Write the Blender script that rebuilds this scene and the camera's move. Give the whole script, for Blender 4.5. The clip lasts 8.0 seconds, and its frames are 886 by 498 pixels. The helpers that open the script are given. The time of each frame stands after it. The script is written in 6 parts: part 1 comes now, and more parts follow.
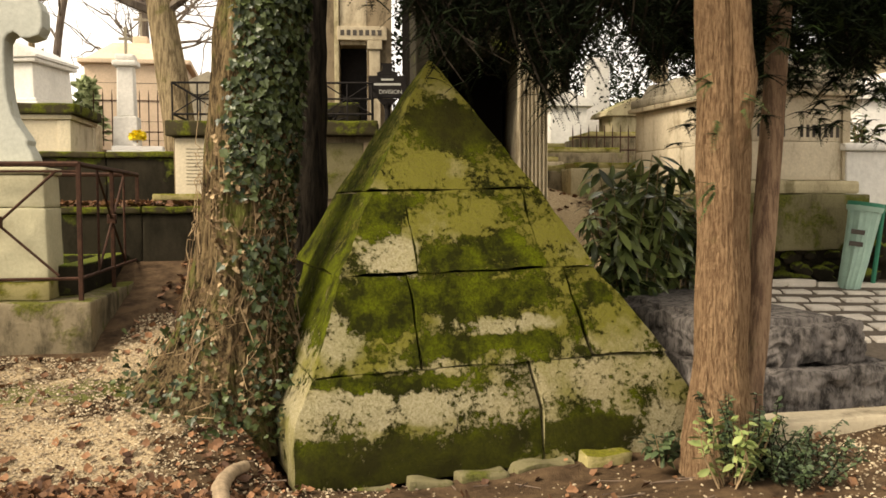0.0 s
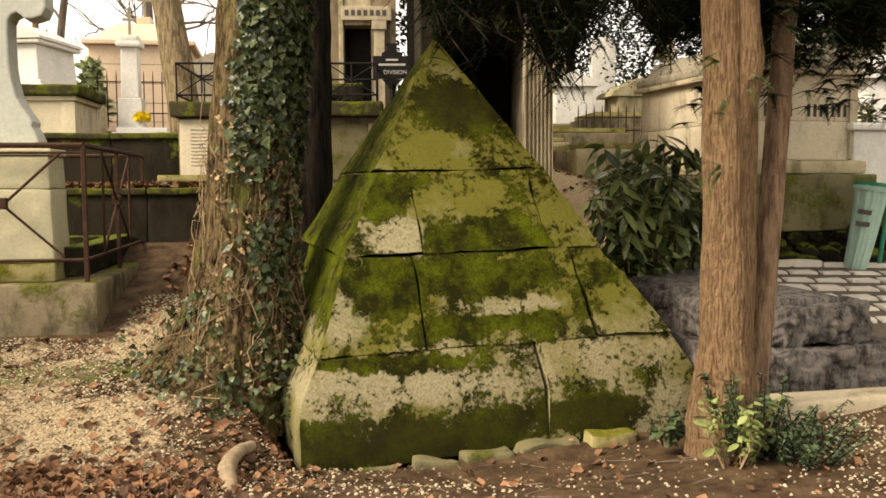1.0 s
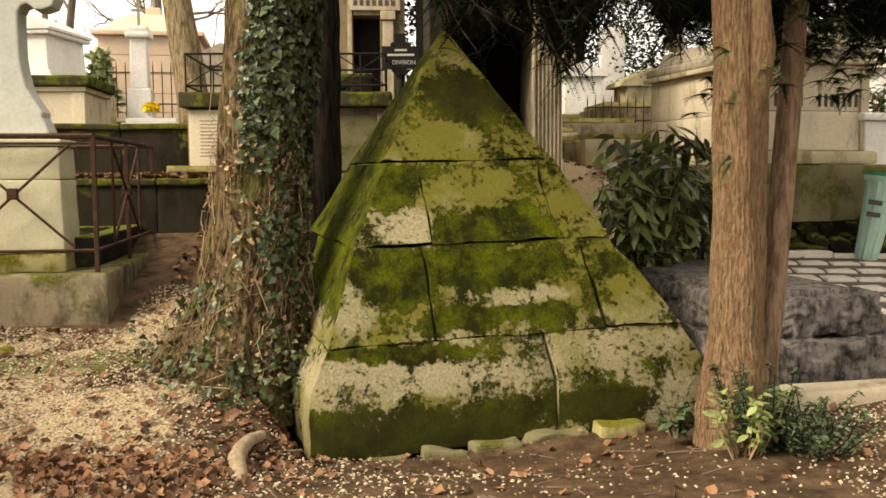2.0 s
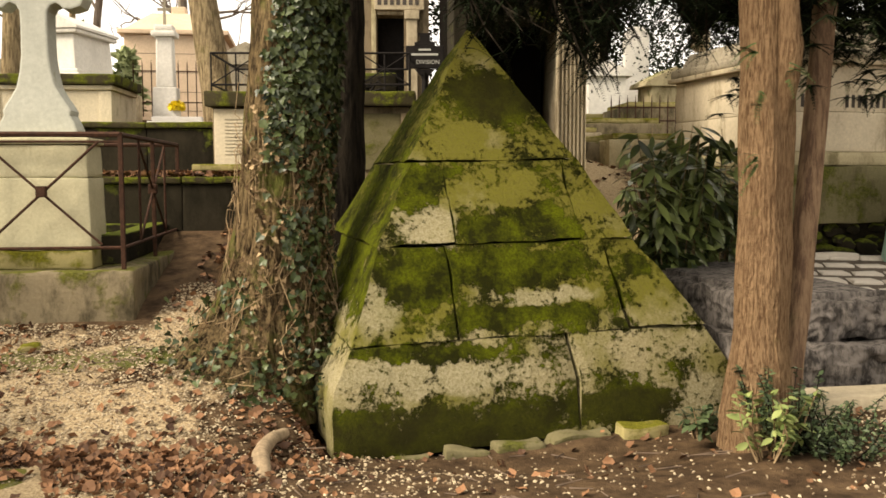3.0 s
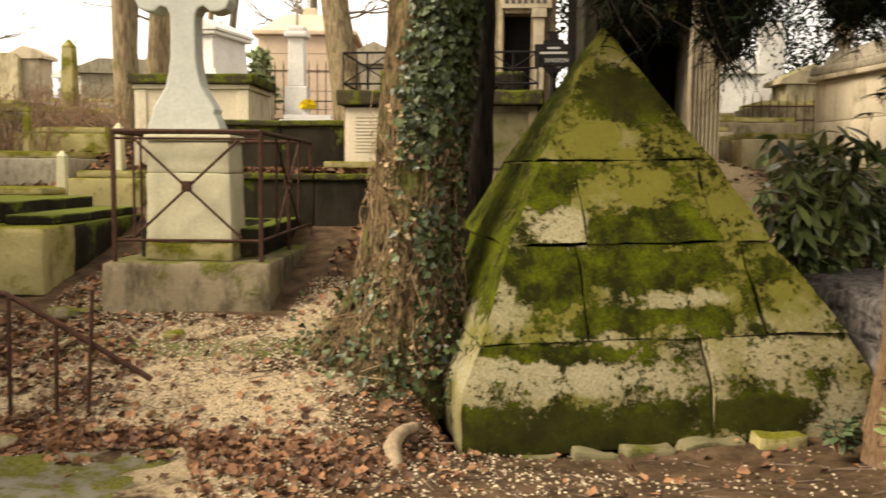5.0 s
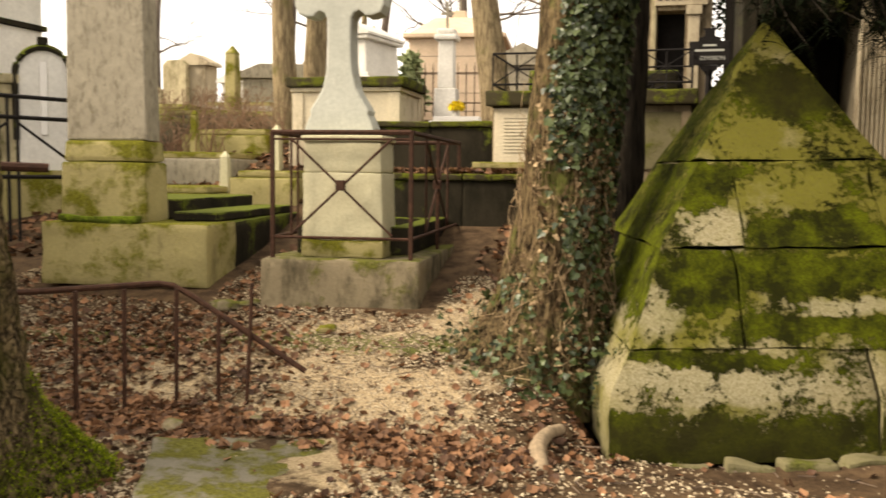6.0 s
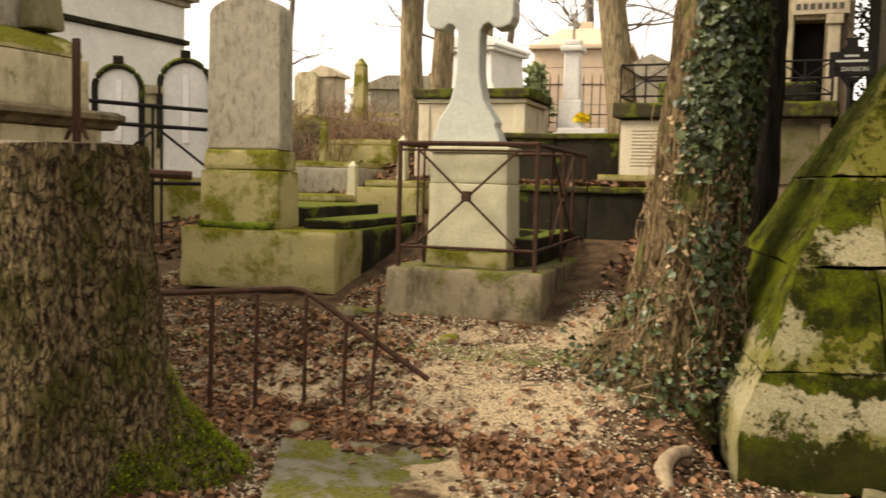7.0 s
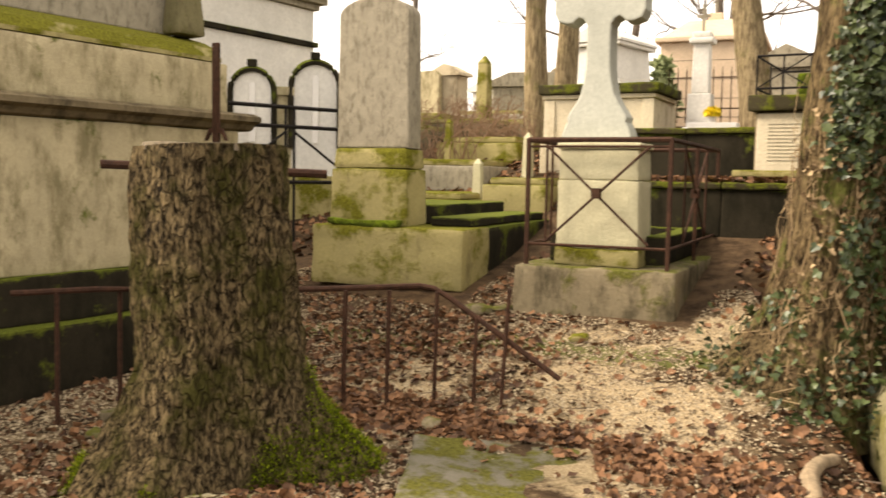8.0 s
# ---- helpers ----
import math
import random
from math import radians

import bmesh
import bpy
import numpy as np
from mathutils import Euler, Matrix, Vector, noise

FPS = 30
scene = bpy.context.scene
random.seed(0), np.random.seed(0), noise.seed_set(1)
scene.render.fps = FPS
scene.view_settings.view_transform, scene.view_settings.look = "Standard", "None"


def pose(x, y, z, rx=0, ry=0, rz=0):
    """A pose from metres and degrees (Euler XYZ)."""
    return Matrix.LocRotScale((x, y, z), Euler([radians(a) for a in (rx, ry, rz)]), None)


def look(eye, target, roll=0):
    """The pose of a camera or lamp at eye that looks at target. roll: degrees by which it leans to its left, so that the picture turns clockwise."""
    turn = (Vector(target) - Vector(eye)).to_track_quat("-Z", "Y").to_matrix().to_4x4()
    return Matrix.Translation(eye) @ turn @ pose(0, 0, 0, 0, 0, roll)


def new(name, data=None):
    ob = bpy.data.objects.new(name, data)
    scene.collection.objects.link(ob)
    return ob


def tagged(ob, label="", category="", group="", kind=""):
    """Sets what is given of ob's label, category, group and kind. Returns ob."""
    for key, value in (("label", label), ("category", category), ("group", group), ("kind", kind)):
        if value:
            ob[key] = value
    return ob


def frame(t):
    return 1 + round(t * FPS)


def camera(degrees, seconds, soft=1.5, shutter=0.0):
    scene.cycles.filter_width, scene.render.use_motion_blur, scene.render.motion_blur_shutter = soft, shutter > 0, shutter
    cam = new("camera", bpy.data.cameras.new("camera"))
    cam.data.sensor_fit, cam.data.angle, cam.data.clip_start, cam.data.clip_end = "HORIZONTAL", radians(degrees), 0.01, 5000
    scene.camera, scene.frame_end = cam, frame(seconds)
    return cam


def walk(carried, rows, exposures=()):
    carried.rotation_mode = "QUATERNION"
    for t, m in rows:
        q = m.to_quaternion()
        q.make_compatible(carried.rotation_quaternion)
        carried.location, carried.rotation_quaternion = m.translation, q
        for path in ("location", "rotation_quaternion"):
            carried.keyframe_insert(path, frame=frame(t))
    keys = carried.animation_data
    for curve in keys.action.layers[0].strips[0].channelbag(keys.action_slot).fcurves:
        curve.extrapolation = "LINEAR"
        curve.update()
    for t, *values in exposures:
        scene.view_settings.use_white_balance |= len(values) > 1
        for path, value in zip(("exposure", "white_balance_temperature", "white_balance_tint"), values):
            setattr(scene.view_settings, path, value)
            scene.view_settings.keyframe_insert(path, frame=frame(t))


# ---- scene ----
cam = camera(51.73, 8.0, soft=1.6, shutter=0.5)
# seconds, eye x y z, turn x y z in degrees
PATH = [
    (0.0, 0.016, 0.001, 1.378, 87.12, 0.29, -2.87),
    (0.5, 0.016, 0.005, 1.375, 86.48, 0.29, -2.73),
    (1.0, 0.017, 0.006, 1.374, 85.95, 0.40, -2.55),
    (1.5, 0.017, 0.008, 1.373, 85.50, 0.47, -2.41),
    (3.0, 0.002, -0.001, 1.379, 85.31, 0.13, -0.65),
    (3.5, 0.000, 0.000, 1.380, 85.50, 0.00, 0.00),
    (4.0, -0.014, -0.013, 1.379, 85.46, -0.25, 0.68),
    (4.5, -0.047, -0.016, 1.384, 85.34, -0.34, 2.96),
    (6.0, -0.097, -0.013, 1.367, 85.24, -0.63, 15.79),
    (6.5, -0.102, -0.015, 1.369, 85.58, -0.80, 19.78),
    (7.0, -0.130, -0.028, 1.371, 85.78, -1.43, 23.30),
    (7.5, -0.161, -0.037, 1.371, 85.72, -1.48, 26.99),
    (8.0, -0.200, -0.028, 1.367, 85.48, -1.01, 30.74),
]
walk(cam, [(t, pose(*p)) for t, *p in PATH], exposures=[(0.0, 1.0, 7800, 12), (4.5, 1.0, 7800, 12), (6.0, 1.06, 7800, 13), (6.5, 1.08, 7800, 13), (7.0, 0.88, 7800, 13), (7.5, 1.08, 7800, 14), (8.0, 1.22, 7800, 14)])

# ---- daylight: a bright overcast winter sky ----
world = bpy.data.worlds.new("overcast_sky")
scene.world = world
world.use_nodes = True
wn = world.node_tree
sky = wn.nodes.new("ShaderNodeTexSky")
sky.sky_type, sky.sun_disc = "NISHITA", False
sky.sun_elevation, sky.sun_rotation = radians(38), radians(243)
cloud = wn.nodes.new("ShaderNodeMix")
cloud.data_type = "RGBA"
cloud.inputs[0].default_value = 0.85
cloud.inputs[7].default_value = (10.5, 10.5, 10.5, 1)
wn.links.new(sky.outputs[0], cloud.inputs[6])
wn.links.new(cloud.outputs[2], wn.nodes["Background"].inputs[0])
wn.nodes["Background"].inputs[1].default_value = 0.09
sun = new("sun", bpy.data.lights.new("sun", "SUN"))
sun.data.energy, sun.data.angle, sun.data.color = 3.5, radians(26), (1.0, 0.95, 0.87)
sun.matrix_world = look((0, 0, 0), (0.70, 0.35, -0.62))

# ---- materials ----
def nodes_of(name, rough=0.9, spec=0.25):
    m = bpy.data.materials.new(name)
    m.use_nodes = True
    nt = m.node_tree
    b = nt.nodes["Principled BSDF"]
    b.inputs["Roughness"].default_value = rough
    b.inputs["Specular IOR Level"].default_value = spec
    return m, nt, b


def rgba(c):
    return (*c, 1.0)


def mul(c, k):
    return tuple(v * k for v in c)


def noise_tex(nt, scale, detail=5.0, rough=0.6, stretch=None, offset=0.0):
    tc = nt.nodes.new("ShaderNodeNewGeometry")
    src = tc.outputs["Position"]
    if stretch or offset:
        mp = nt.nodes.new("ShaderNodeMapping")
        mp.inputs["Scale"].default_value = stretch or (1, 1, 1)
        mp.inputs["Location"].default_value = (offset, offset * 0.7, offset * 1.3)
        nt.links.new(src, mp.inputs[0])
        src = mp.outputs[0]
    n = nt.nodes.new("ShaderNodeTexNoise")
    n.inputs["Scale"].default_value, n.inputs["Detail"].default_value, n.inputs["Roughness"].default_value = scale, detail, rough
    nt.links.new(src, n.inputs[0])
    return n.outputs[0]


def ramp(nt, fac, stops):
    r = nt.nodes.new("ShaderNodeValToRGB")
    el = r.color_ramp.elements
    while len(el) < len(stops):
        el.new(0.5)
    for e, (p, c) in zip(el, stops):
        e.position = p
        e.color = rgba(c) if not isinstance(c, float) else (c, c, c, 1)
    nt.links.new(fac, r.inputs[0])
    return r.outputs[0]


def blend(nt, fac, a, b, mode="MIX"):
    x = nt.nodes.new("ShaderNodeMix")
    x.data_type, x.blend_type = "RGBA", mode
    for sock, v in ((x.inputs[0], fac), (x.inputs[6], a), (x.inputs[7], b)):
        if isinstance(v, (int, float)):
            sock.default_value = v
        elif isinstance(v, tuple):
            sock.default_value = rgba(v)
        else:
            nt.links.new(v, sock)
    return x.outputs[2]


def calc(nt, op, a, b=None, clamp=False):
    x = nt.nodes.new("ShaderNodeMath")
    x.operation, x.use_clamp = op, clamp
    for sock, v in zip(x.inputs, (a, b)):
        if v is None:
            continue
        if isinstance(v, (int, float)):
            sock.default_value = v
        else:
            nt.links.new(v, sock)
    return x.outputs[0]


def up_facing(nt):
    g = nt.nodes.new("ShaderNodeNewGeometry")
    s = nt.nodes.new("ShaderNodeSeparateXYZ")
    nt.links.new(g.outputs["Normal"], s.inputs[0])
    return s.outputs[0], s.outputs[2]


def bump(nt, b, height, strength, dist):
    n = nt.nodes.new("ShaderNodeBump")
    n.inputs["Strength"].default_value, n.inputs["Distance"].default_value = strength, dist
    nt.links.new(height, n.inputs["Height"])
    nt.links.new(n.outputs[0], b.inputs["Normal"])


def stone(name, base, dark, moss=(0.10, 0.13, 0.02), moss_at=0.62, soot_at=0.62, upward=0.25, scale=1.0, seed=0.0, relief=0.012):
    """Weathered stone: two tones, dark crust in patches, moss that likes upward faces."""
    m, nt, b = nodes_of(name, 0.95, 0.08)
    coarse = noise_tex(nt, 2.2 * scale, 6, 0.65, offset=seed)
    fine = noise_tex(nt, 38 * scale, 4, 0.7, offset=seed + 3)
    col = blend(nt, ramp(nt, coarse, [(0.32, 0.0), (0.68, 1.0)]), mul(base, 0.82), mul(base, 1.08))
    col = blend(nt, ramp(nt, fine, [(0.3, 0.0), (0.75, 1.0)]), col, blend(nt, 0.5, col, mul(base, 0.55)))
    soot = noise_tex(nt, 3.3 * scale, 8, 0.72, (1, 1, 0.45), seed + 7)
    col = blend(nt, ramp(nt, soot, [(soot_at - 0.06, 0.0), (soot_at + 0.1, 0.85)]), col, dark)
    patch = noise_tex(nt, 2.6 * scale, 9, 0.68, offset=seed + 13)
    nx, nz = up_facing(nt)
    grow = calc(nt, "ADD", patch, calc(nt, "MULTIPLY", nz, upward))
    mfac = ramp(nt, grow, [(moss_at - 0.03, 0.0), (moss_at + 0.07, 1.0)])
    mcol = blend(nt, ramp(nt, noise_tex(nt, 60, 3, 0.7, offset=seed), [(0.3, 0.0), (0.7, 1.0)]), mul(moss, 0.55), mul(moss, 1.5))
    col = blend(nt, mfac, col, mcol)
    nt.links.new(col, b.inputs["Base Color"])
    h = calc(nt, "ADD", calc(nt, "ADD", calc(nt, "MULTIPLY", fine, 0.5), coarse), calc(nt, "MULTIPLY", mfac, 0.6))
    bump(nt, b, h, 0.7, relief)
    return m


def bark(name, pale, dark, moss, moss_at=0.6, seed=0.0, grain=26, deep=0.03, run=0.13, plates=0.0):
    m, nt, b = nodes_of(name, 0.97, 0.06)
    strip = noise_tex(nt, grain, 6, 0.7, (1, 1, run), seed)
    wide = noise_tex(nt, 4, 5, 0.6, (1, 1, 0.35), seed + 5)
    col = blend(nt, ramp(nt, strip, [(0.41, 0.0), (0.57, 1.0)]), dark, pale)
    col = blend(nt, ramp(nt, wide, [(0.42, 0.0), (0.65, 0.45)]), col, blend(nt, 0.35, dark, pale))
    grow = ramp(nt, noise_tex(nt, 3.5, 8, 0.7, offset=seed + 9), [(moss_at - 0.05, 0.0), (moss_at + 0.08, 0.9)])
    col = blend(nt, grow, col, moss)
    nt.links.new(col, b.inputs["Base Color"])
    plate = noise_tex(nt, grain * 0.7, 4, 0.6, (1, 1, 0.5), seed + 2)
    rise = calc(nt, "ADD", strip, calc(nt, "MULTIPLY", plate, 0.8))
    if plates:
        g = nt.nodes.new("ShaderNodeNewGeometry")
        mp = nt.nodes.new("ShaderNodeMapping")
        mp.inputs["Scale"].default_value = (1, 1, 0.42)
        nt.links.new(g.outputs["Position"], mp.inputs[0])
        warp = nt.nodes.new("ShaderNodeTexNoise")
        warp.inputs["Scale"].default_value = 9
        nt.links.new(mp.outputs[0], warp.inputs[0])
        cell = nt.nodes.new("ShaderNodeTexVoronoi")
        cell.feature = "DISTANCE_TO_EDGE"
        cell.inputs["Scale"].default_value = plates
        nt.links.new(blend(nt, 0.12, mp.outputs[0], warp.outputs[1]), cell.inputs["Vector"])
        crack = ramp(nt, calc(nt, "ADD", cell.outputs["Distance"], calc(nt, "MULTIPLY", calc(nt, "SUBTRACT", plate, 0.5), 0.3)), [(0.0, 0.35), (0.10, 1.0)])
        col = blend(nt, crack, dark, col)
        nt.links.new(col, b.inputs["Base Color"])
        rise = calc(nt, "ADD", rise, calc(nt, "MULTIPLY", crack, 0.9))
    bump(nt, b, rise, 1.0, deep)
    return m


def leafy(name, a, bcol, rough=0.45, spec=0.4):
    """Leaves whose tone changes from leaf to leaf."""
    m, nt, b = nodes_of(name, rough, spec)
    g = nt.nodes.new("ShaderNodeNewGeometry")
    col = blend(nt, g.outputs["Random Per Island"], a, bcol)
    nt.links.new(col, b.inputs["Base Color"])
    return m


def plain(name, c, rough=0.7, metal=0.0, vary=0.3, scale=14.0, spec=0.3, relief=0.003):
    m, nt, b = nodes_of(name, rough, spec)
    n = noise_tex(nt, scale, 6, 0.7)
    nt.links.new(blend(nt, ramp(nt, n, [(0.3, 0.0), (0.7, 1.0)]), mul(c, 1 - vary), mul(c, 1 + vary)), b.inputs["Base Color"])
    b.inputs["Metallic"].default_value = metal
    bump(nt, b, n, 0.5, relief)
    return m


def ground_mat():
    """Trodden earth: pale limestone chips on the path, dark soil, brown litter, a little moss."""
    m, nt, b = nodes_of("trodden_earth", 0.97, 0.1)
    big = noise_tex(nt, 0.8, 5, 0.6)
    mid = noise_tex(nt, 6, 8, 0.75)
    fine = noise_tex(nt, 70, 4, 0.8)
    soil = blend(nt, ramp(nt, mid, [(0.35, 0.0), (0.65, 1.0)]), (0.030, 0.018, 0.010), (0.125, 0.080, 0.044))
    grit = blend(nt, ramp(nt, fine, [(0.35, 0.0), (0.65, 1.0)]), (0.22, 0.155, 0.085), (0.56, 0.44, 0.27))
    v = nt.nodes.new("ShaderNodeVertexColor")
    v.layer_name = "gravel"
    s = nt.nodes.new("ShaderNodeSeparateColor")
    nt.links.new(v.outputs[0], s.inputs[0])
    f = calc(nt, "ADD", s.outputs[0], calc(nt, "MULTIPLY", calc(nt, "SUBTRACT", mid, 0.5), 1.6))
    col = blend(nt, ramp(nt, f, [(0.38, 0.0), (0.68, 1.0)]), soil, grit)
    mo = calc(nt, "ADD", s.outputs[1], calc(nt, "MULTIPLY", calc(nt, "SUBTRACT", mid, 0.5), 1.8))
    col = blend(nt, ramp(nt, mo, [(0.6, 0.0), (0.8, 0.8)]), col, (0.085, 0.1, 0.022))
    nt.links.new(col, b.inputs["Base Color"])
    bump(nt, b, calc(nt, "ADD", mid, calc(nt, "MULTIPLY", fine, 0.5)), 0.9, 0.025)
    return m


# growth on the front of the pyramid: x, z, half width, half height; m moss, d dark algae, b bare, p bare and pale
GROWTH = (
    (0.06, 1.85, 0.27, 0.15, "d"), (-0.01, 2.17, 0.15, 0.13, "b"), (-0.15, 1.56, 0.42, 0.12, "b"), (-0.47, 1.33, 0.15, 0.14, "m"), (-0.47, 1.10, 0.17, 0.12, "p"),
    (-0.01, 1.31, 0.29, 0.10, "b"), (0.10, 1.09, 0.34, 0.10, "m"), (0.62, 1.17, 0.18, 0.19, "b"), (-0.55, 0.84, 0.23, 0.16, "m"), (0.0, 0.87, 0.43, 0.11, "m"),
    (0.73, 0.85, 0.10, 0.07, "m"), (-0.78, 0.70, 0.15, 0.16, "p"), (0.18, 0.70, 0.28, 0.045, "p"), (0.06, 0.60, 0.46, 0.05, "m"), (0.83, 0.64, 0.21, 0.16, "b"),
    (-0.58, 0.455, 0.42, 0.045, "m"), (-0.50, 0.33, 0.58, 0.08, "p"), (-0.49, 0.06, 0.72, 0.13, "d"), (0.68, 0.40, 0.40, 0.10, "b"), (1.00, 0.06, 0.20, 0.16, "p"), (0.58, 0.10, 0.36, 0.11, "d"),
)


def pyramid_mat():
    """Limestone under heavy moss in patches, a green weather side, bare yellowish and pale places."""
    m, nt, b = nodes_of("mossy_limestone", 0.97, 0.06)
    tc = nt.nodes.new("ShaderNodeTexCoord")
    at = tc.outputs["Object"]
    s = nt.nodes.new("ShaderNodeSeparateXYZ")
    nt.links.new(at, s.inputs[0])

    def vec(op, p, q):
        x = nt.nodes.new("ShaderNodeVectorMath")
        x.operation = op
        for sock, v in zip(x.inputs, (p, q)):
            if isinstance(v, tuple):
                sock.default_value = v
            elif v is not None:
                nt.links.new(v, sock)
        return x.outputs["Value" if op == "LENGTH" else "Vector"]

    def wander(scale, reach, detail):
        n = nt.nodes.new("ShaderNodeTexNoise")
        n.inputs["Scale"].default_value, n.inputs["Detail"].default_value = scale, detail
        nt.links.new(at, n.inputs[0])
        return vec("MULTIPLY", vec("SUBTRACT", n.outputs[1], (0.5, 0.5, 0.5)), (reach, reach, reach))

    spot = vec("ADD", vec("ADD", at, wander(4.0, 0.20, 3.0)), wander(22.0, 0.07, 4.0))
    moss = bare_at = pale_at = dark_at = 0.0
    for x, z, rx, rz, kind in GROWTH:
        d = vec("LENGTH", vec("MULTIPLY", vec("SUBTRACT", spot, (x, 0.0, z)), (1 / rx, 0.0, 1 / rz)), None)
        k = nt.nodes.new("ShaderNodeMapRange")
        k.interpolation_type = "SMOOTHSTEP"
        k.inputs["From Min"].default_value, k.inputs["From Max"].default_value = 1.35, 0.65
        nt.links.new(d, k.inputs["Value"])
        if kind in "md":
            moss = calc(nt, "MAXIMUM", k.outputs[0], moss)
            if kind == "d":
                dark_at = calc(nt, "MAXIMUM", k.outputs[0], dark_at)
        else:
            bare_at = calc(nt, "MAXIMUM", k.outputs[0], bare_at)
            if kind == "p":
                pale_at = calc(nt, "MAXIMUM", k.outputs[0], pale_at)
    nx, nz = up_facing(nt)
    west = ramp(nt, calc(nt, "MULTIPLY", nx, -1.0), [(0.45, 0.0), (0.62, 1.0)])
    patch = noise_tex(nt, 4.5, 10, 0.72, offset=4.3)
    rag = noise_tex(nt, 28, 8, 0.74, offset=1.0)
    fine = noise_tex(nt, 75, 5, 0.75)
    front = calc(nt, "SUBTRACT", calc(nt, "MULTIPLY", moss, 0.30), calc(nt, "MULTIPLY", bare_at, 0.14))
    side = ramp(nt, calc(nt, "DIVIDE", s.outputs[2], 2.4), [(0.15, 0.30), (0.24, 0.42), (0.31, 0.68), (0.6, 0.66), (0.66, 0.54), (0.9, 0.56)])
    side = calc(nt, "SUBTRACT", side, 0.5)
    mixed = nt.nodes.new("ShaderNodeMix")
    for sock, v in zip((mixed.inputs[0], mixed.inputs[2], mixed.inputs[3]), (west, front, side)):
        nt.links.new(v, sock)
    f = calc(nt, "ADD", mixed.outputs[0], calc(nt, "MULTIPLY", calc(nt, "SUBTRACT", patch, 0.5), 1.35))
    f = calc(nt, "ADD", f, calc(nt, "MULTIPLY", calc(nt, "SUBTRACT", rag, 0.5), 1.4))
    grow = ramp(nt, calc(nt, "ADD", f, 0.5), [(0.455, 0.0), (0.57, 1.0)])
    high = ramp(nt, calc(nt, "DIVIDE", s.outputs[2], 2.4), [(0.17, 0.0), (0.30, 0.75), (0.6, 0.95)])
    olive = calc(nt, "ADD", noise_tex(nt, 2.6, 7, 0.65, offset=8), calc(nt, "MULTIPLY", calc(nt, "SUBTRACT", high, calc(nt, "MULTIPLY", pale_at, 0.8)), 0.26))
    bare = blend(nt, ramp(nt, olive, [(0.42, 0.0), (0.66, 1.0)]), (0.33, 0.285, 0.17), (0.14, 0.133, 0.021))
    bare = blend(nt, calc(nt, "MULTIPLY", pale_at, 0.5), bare, (0.36, 0.325, 0.215))
    bare = blend(nt, ramp(nt, noise_tex(nt, 38, 8, 0.82, offset=5), [(0.52, 0.0), (0.68, 0.65)]), bare, (0.075, 0.068, 0.016))
    bare = blend(nt, ramp(nt, fine, [(0.35, 0.6), (0.60, 0.0)]), bare, (0.13, 0.115, 0.035))
    bare = blend(nt, ramp(nt, rag, [(0.55, 0.0), (0.66, 0.6)]), bare, (0.14, 0.13, 0.028))
    shade = calc(nt, "ADD", noise_tex(nt, 5.5, 8, 0.72, offset=2), calc(nt, "MULTIPLY", west, 0.05))
    mcol = blend(nt, ramp(nt, shade, [(0.42, 0.0), (0.64, 1.0)]), (0.017, 0.018, 0.003), (0.095, 0.112, 0.006))
    mcol = blend(nt, ramp(nt, fine, [(0.32, 0.7), (0.58, 0.0)]), mcol, (0.010, 0.012, 0.003))
    mcol = blend(nt, calc(nt, "MULTIPLY", dark_at, 0.75), mcol, (0.024, 0.022, 0.006))
    nt.links.new(blend(nt, grow, bare, mcol), b.inputs["Base Color"])
    h = calc(nt, "ADD", calc(nt, "MULTIPLY", fine, 0.5), calc(nt, "ADD", calc(nt, "MULTIPLY", grow, 0.8), calc(nt, "MULTIPLY", rag, 0.8)))
    bump(nt, b, h, 0.9, 0.020)
    return m


PYR = pyramid_mat()
LIME = stone("pale_limestone", (0.50, 0.43, 0.27), (0.17, 0.145, 0.075), (0.11, 0.12, 0.03), 0.62, 0.54, 0.12, 1.7, 5.0)
LIME_MOSS = stone("green_limestone", (0.36, 0.31, 0.14), (0.06, 0.05, 0.025), (0.12, 0.115, 0.015), 0.52, 0.62, 0.2, 1.0, 9.0)
CROSSM = stone("grey_white_marble", (0.50, 0.51, 0.44), (0.24, 0.24, 0.17), (0.25, 0.26, 0.12), 0.66, 0.72, 0.05, 1.0, 11.0, 0.006)
# darkened stone: the shade over chapel and railed tomb is in its colour
BROWNST = stone("brown_shaded_stone", (0.25, 0.195, 0.125), (0.07, 0.055, 0.035), (0.12, 0.12, 0.03), 0.68, 0.54, 0.05, 1.6, 58.0)
GREYST = stone("grey_stele_stone", (0.36, 0.32, 0.24), (0.16, 0.14, 0.10), (0.20, 0.19, 0.08), 0.66, 0.54, 0.05, 6.0, 14.0)
CONC = stone("weathered_concrete", (0.25, 0.205, 0.13), (0.045, 0.038, 0.022), (0.09, 0.09, 0.02), 0.59, 0.51, 0.12, 1.3, 17.0)
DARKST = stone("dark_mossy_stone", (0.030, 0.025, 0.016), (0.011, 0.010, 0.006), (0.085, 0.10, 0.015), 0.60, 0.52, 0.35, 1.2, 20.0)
GRAN = stone("dark_rough_granite", (0.235, 0.21, 0.19), (0.022, 0.02, 0.018), (0.15, 0.15, 0.1), 0.9, 0.50, 0.0, 6.0, 23.0, 0.07)
CREAM = stone("cream_stone", (0.66, 0.575, 0.42), (0.22, 0.17, 0.10), (0.25, 0.23, 0.09), 0.74, 0.59, 0.05, 1.1, 61.0)
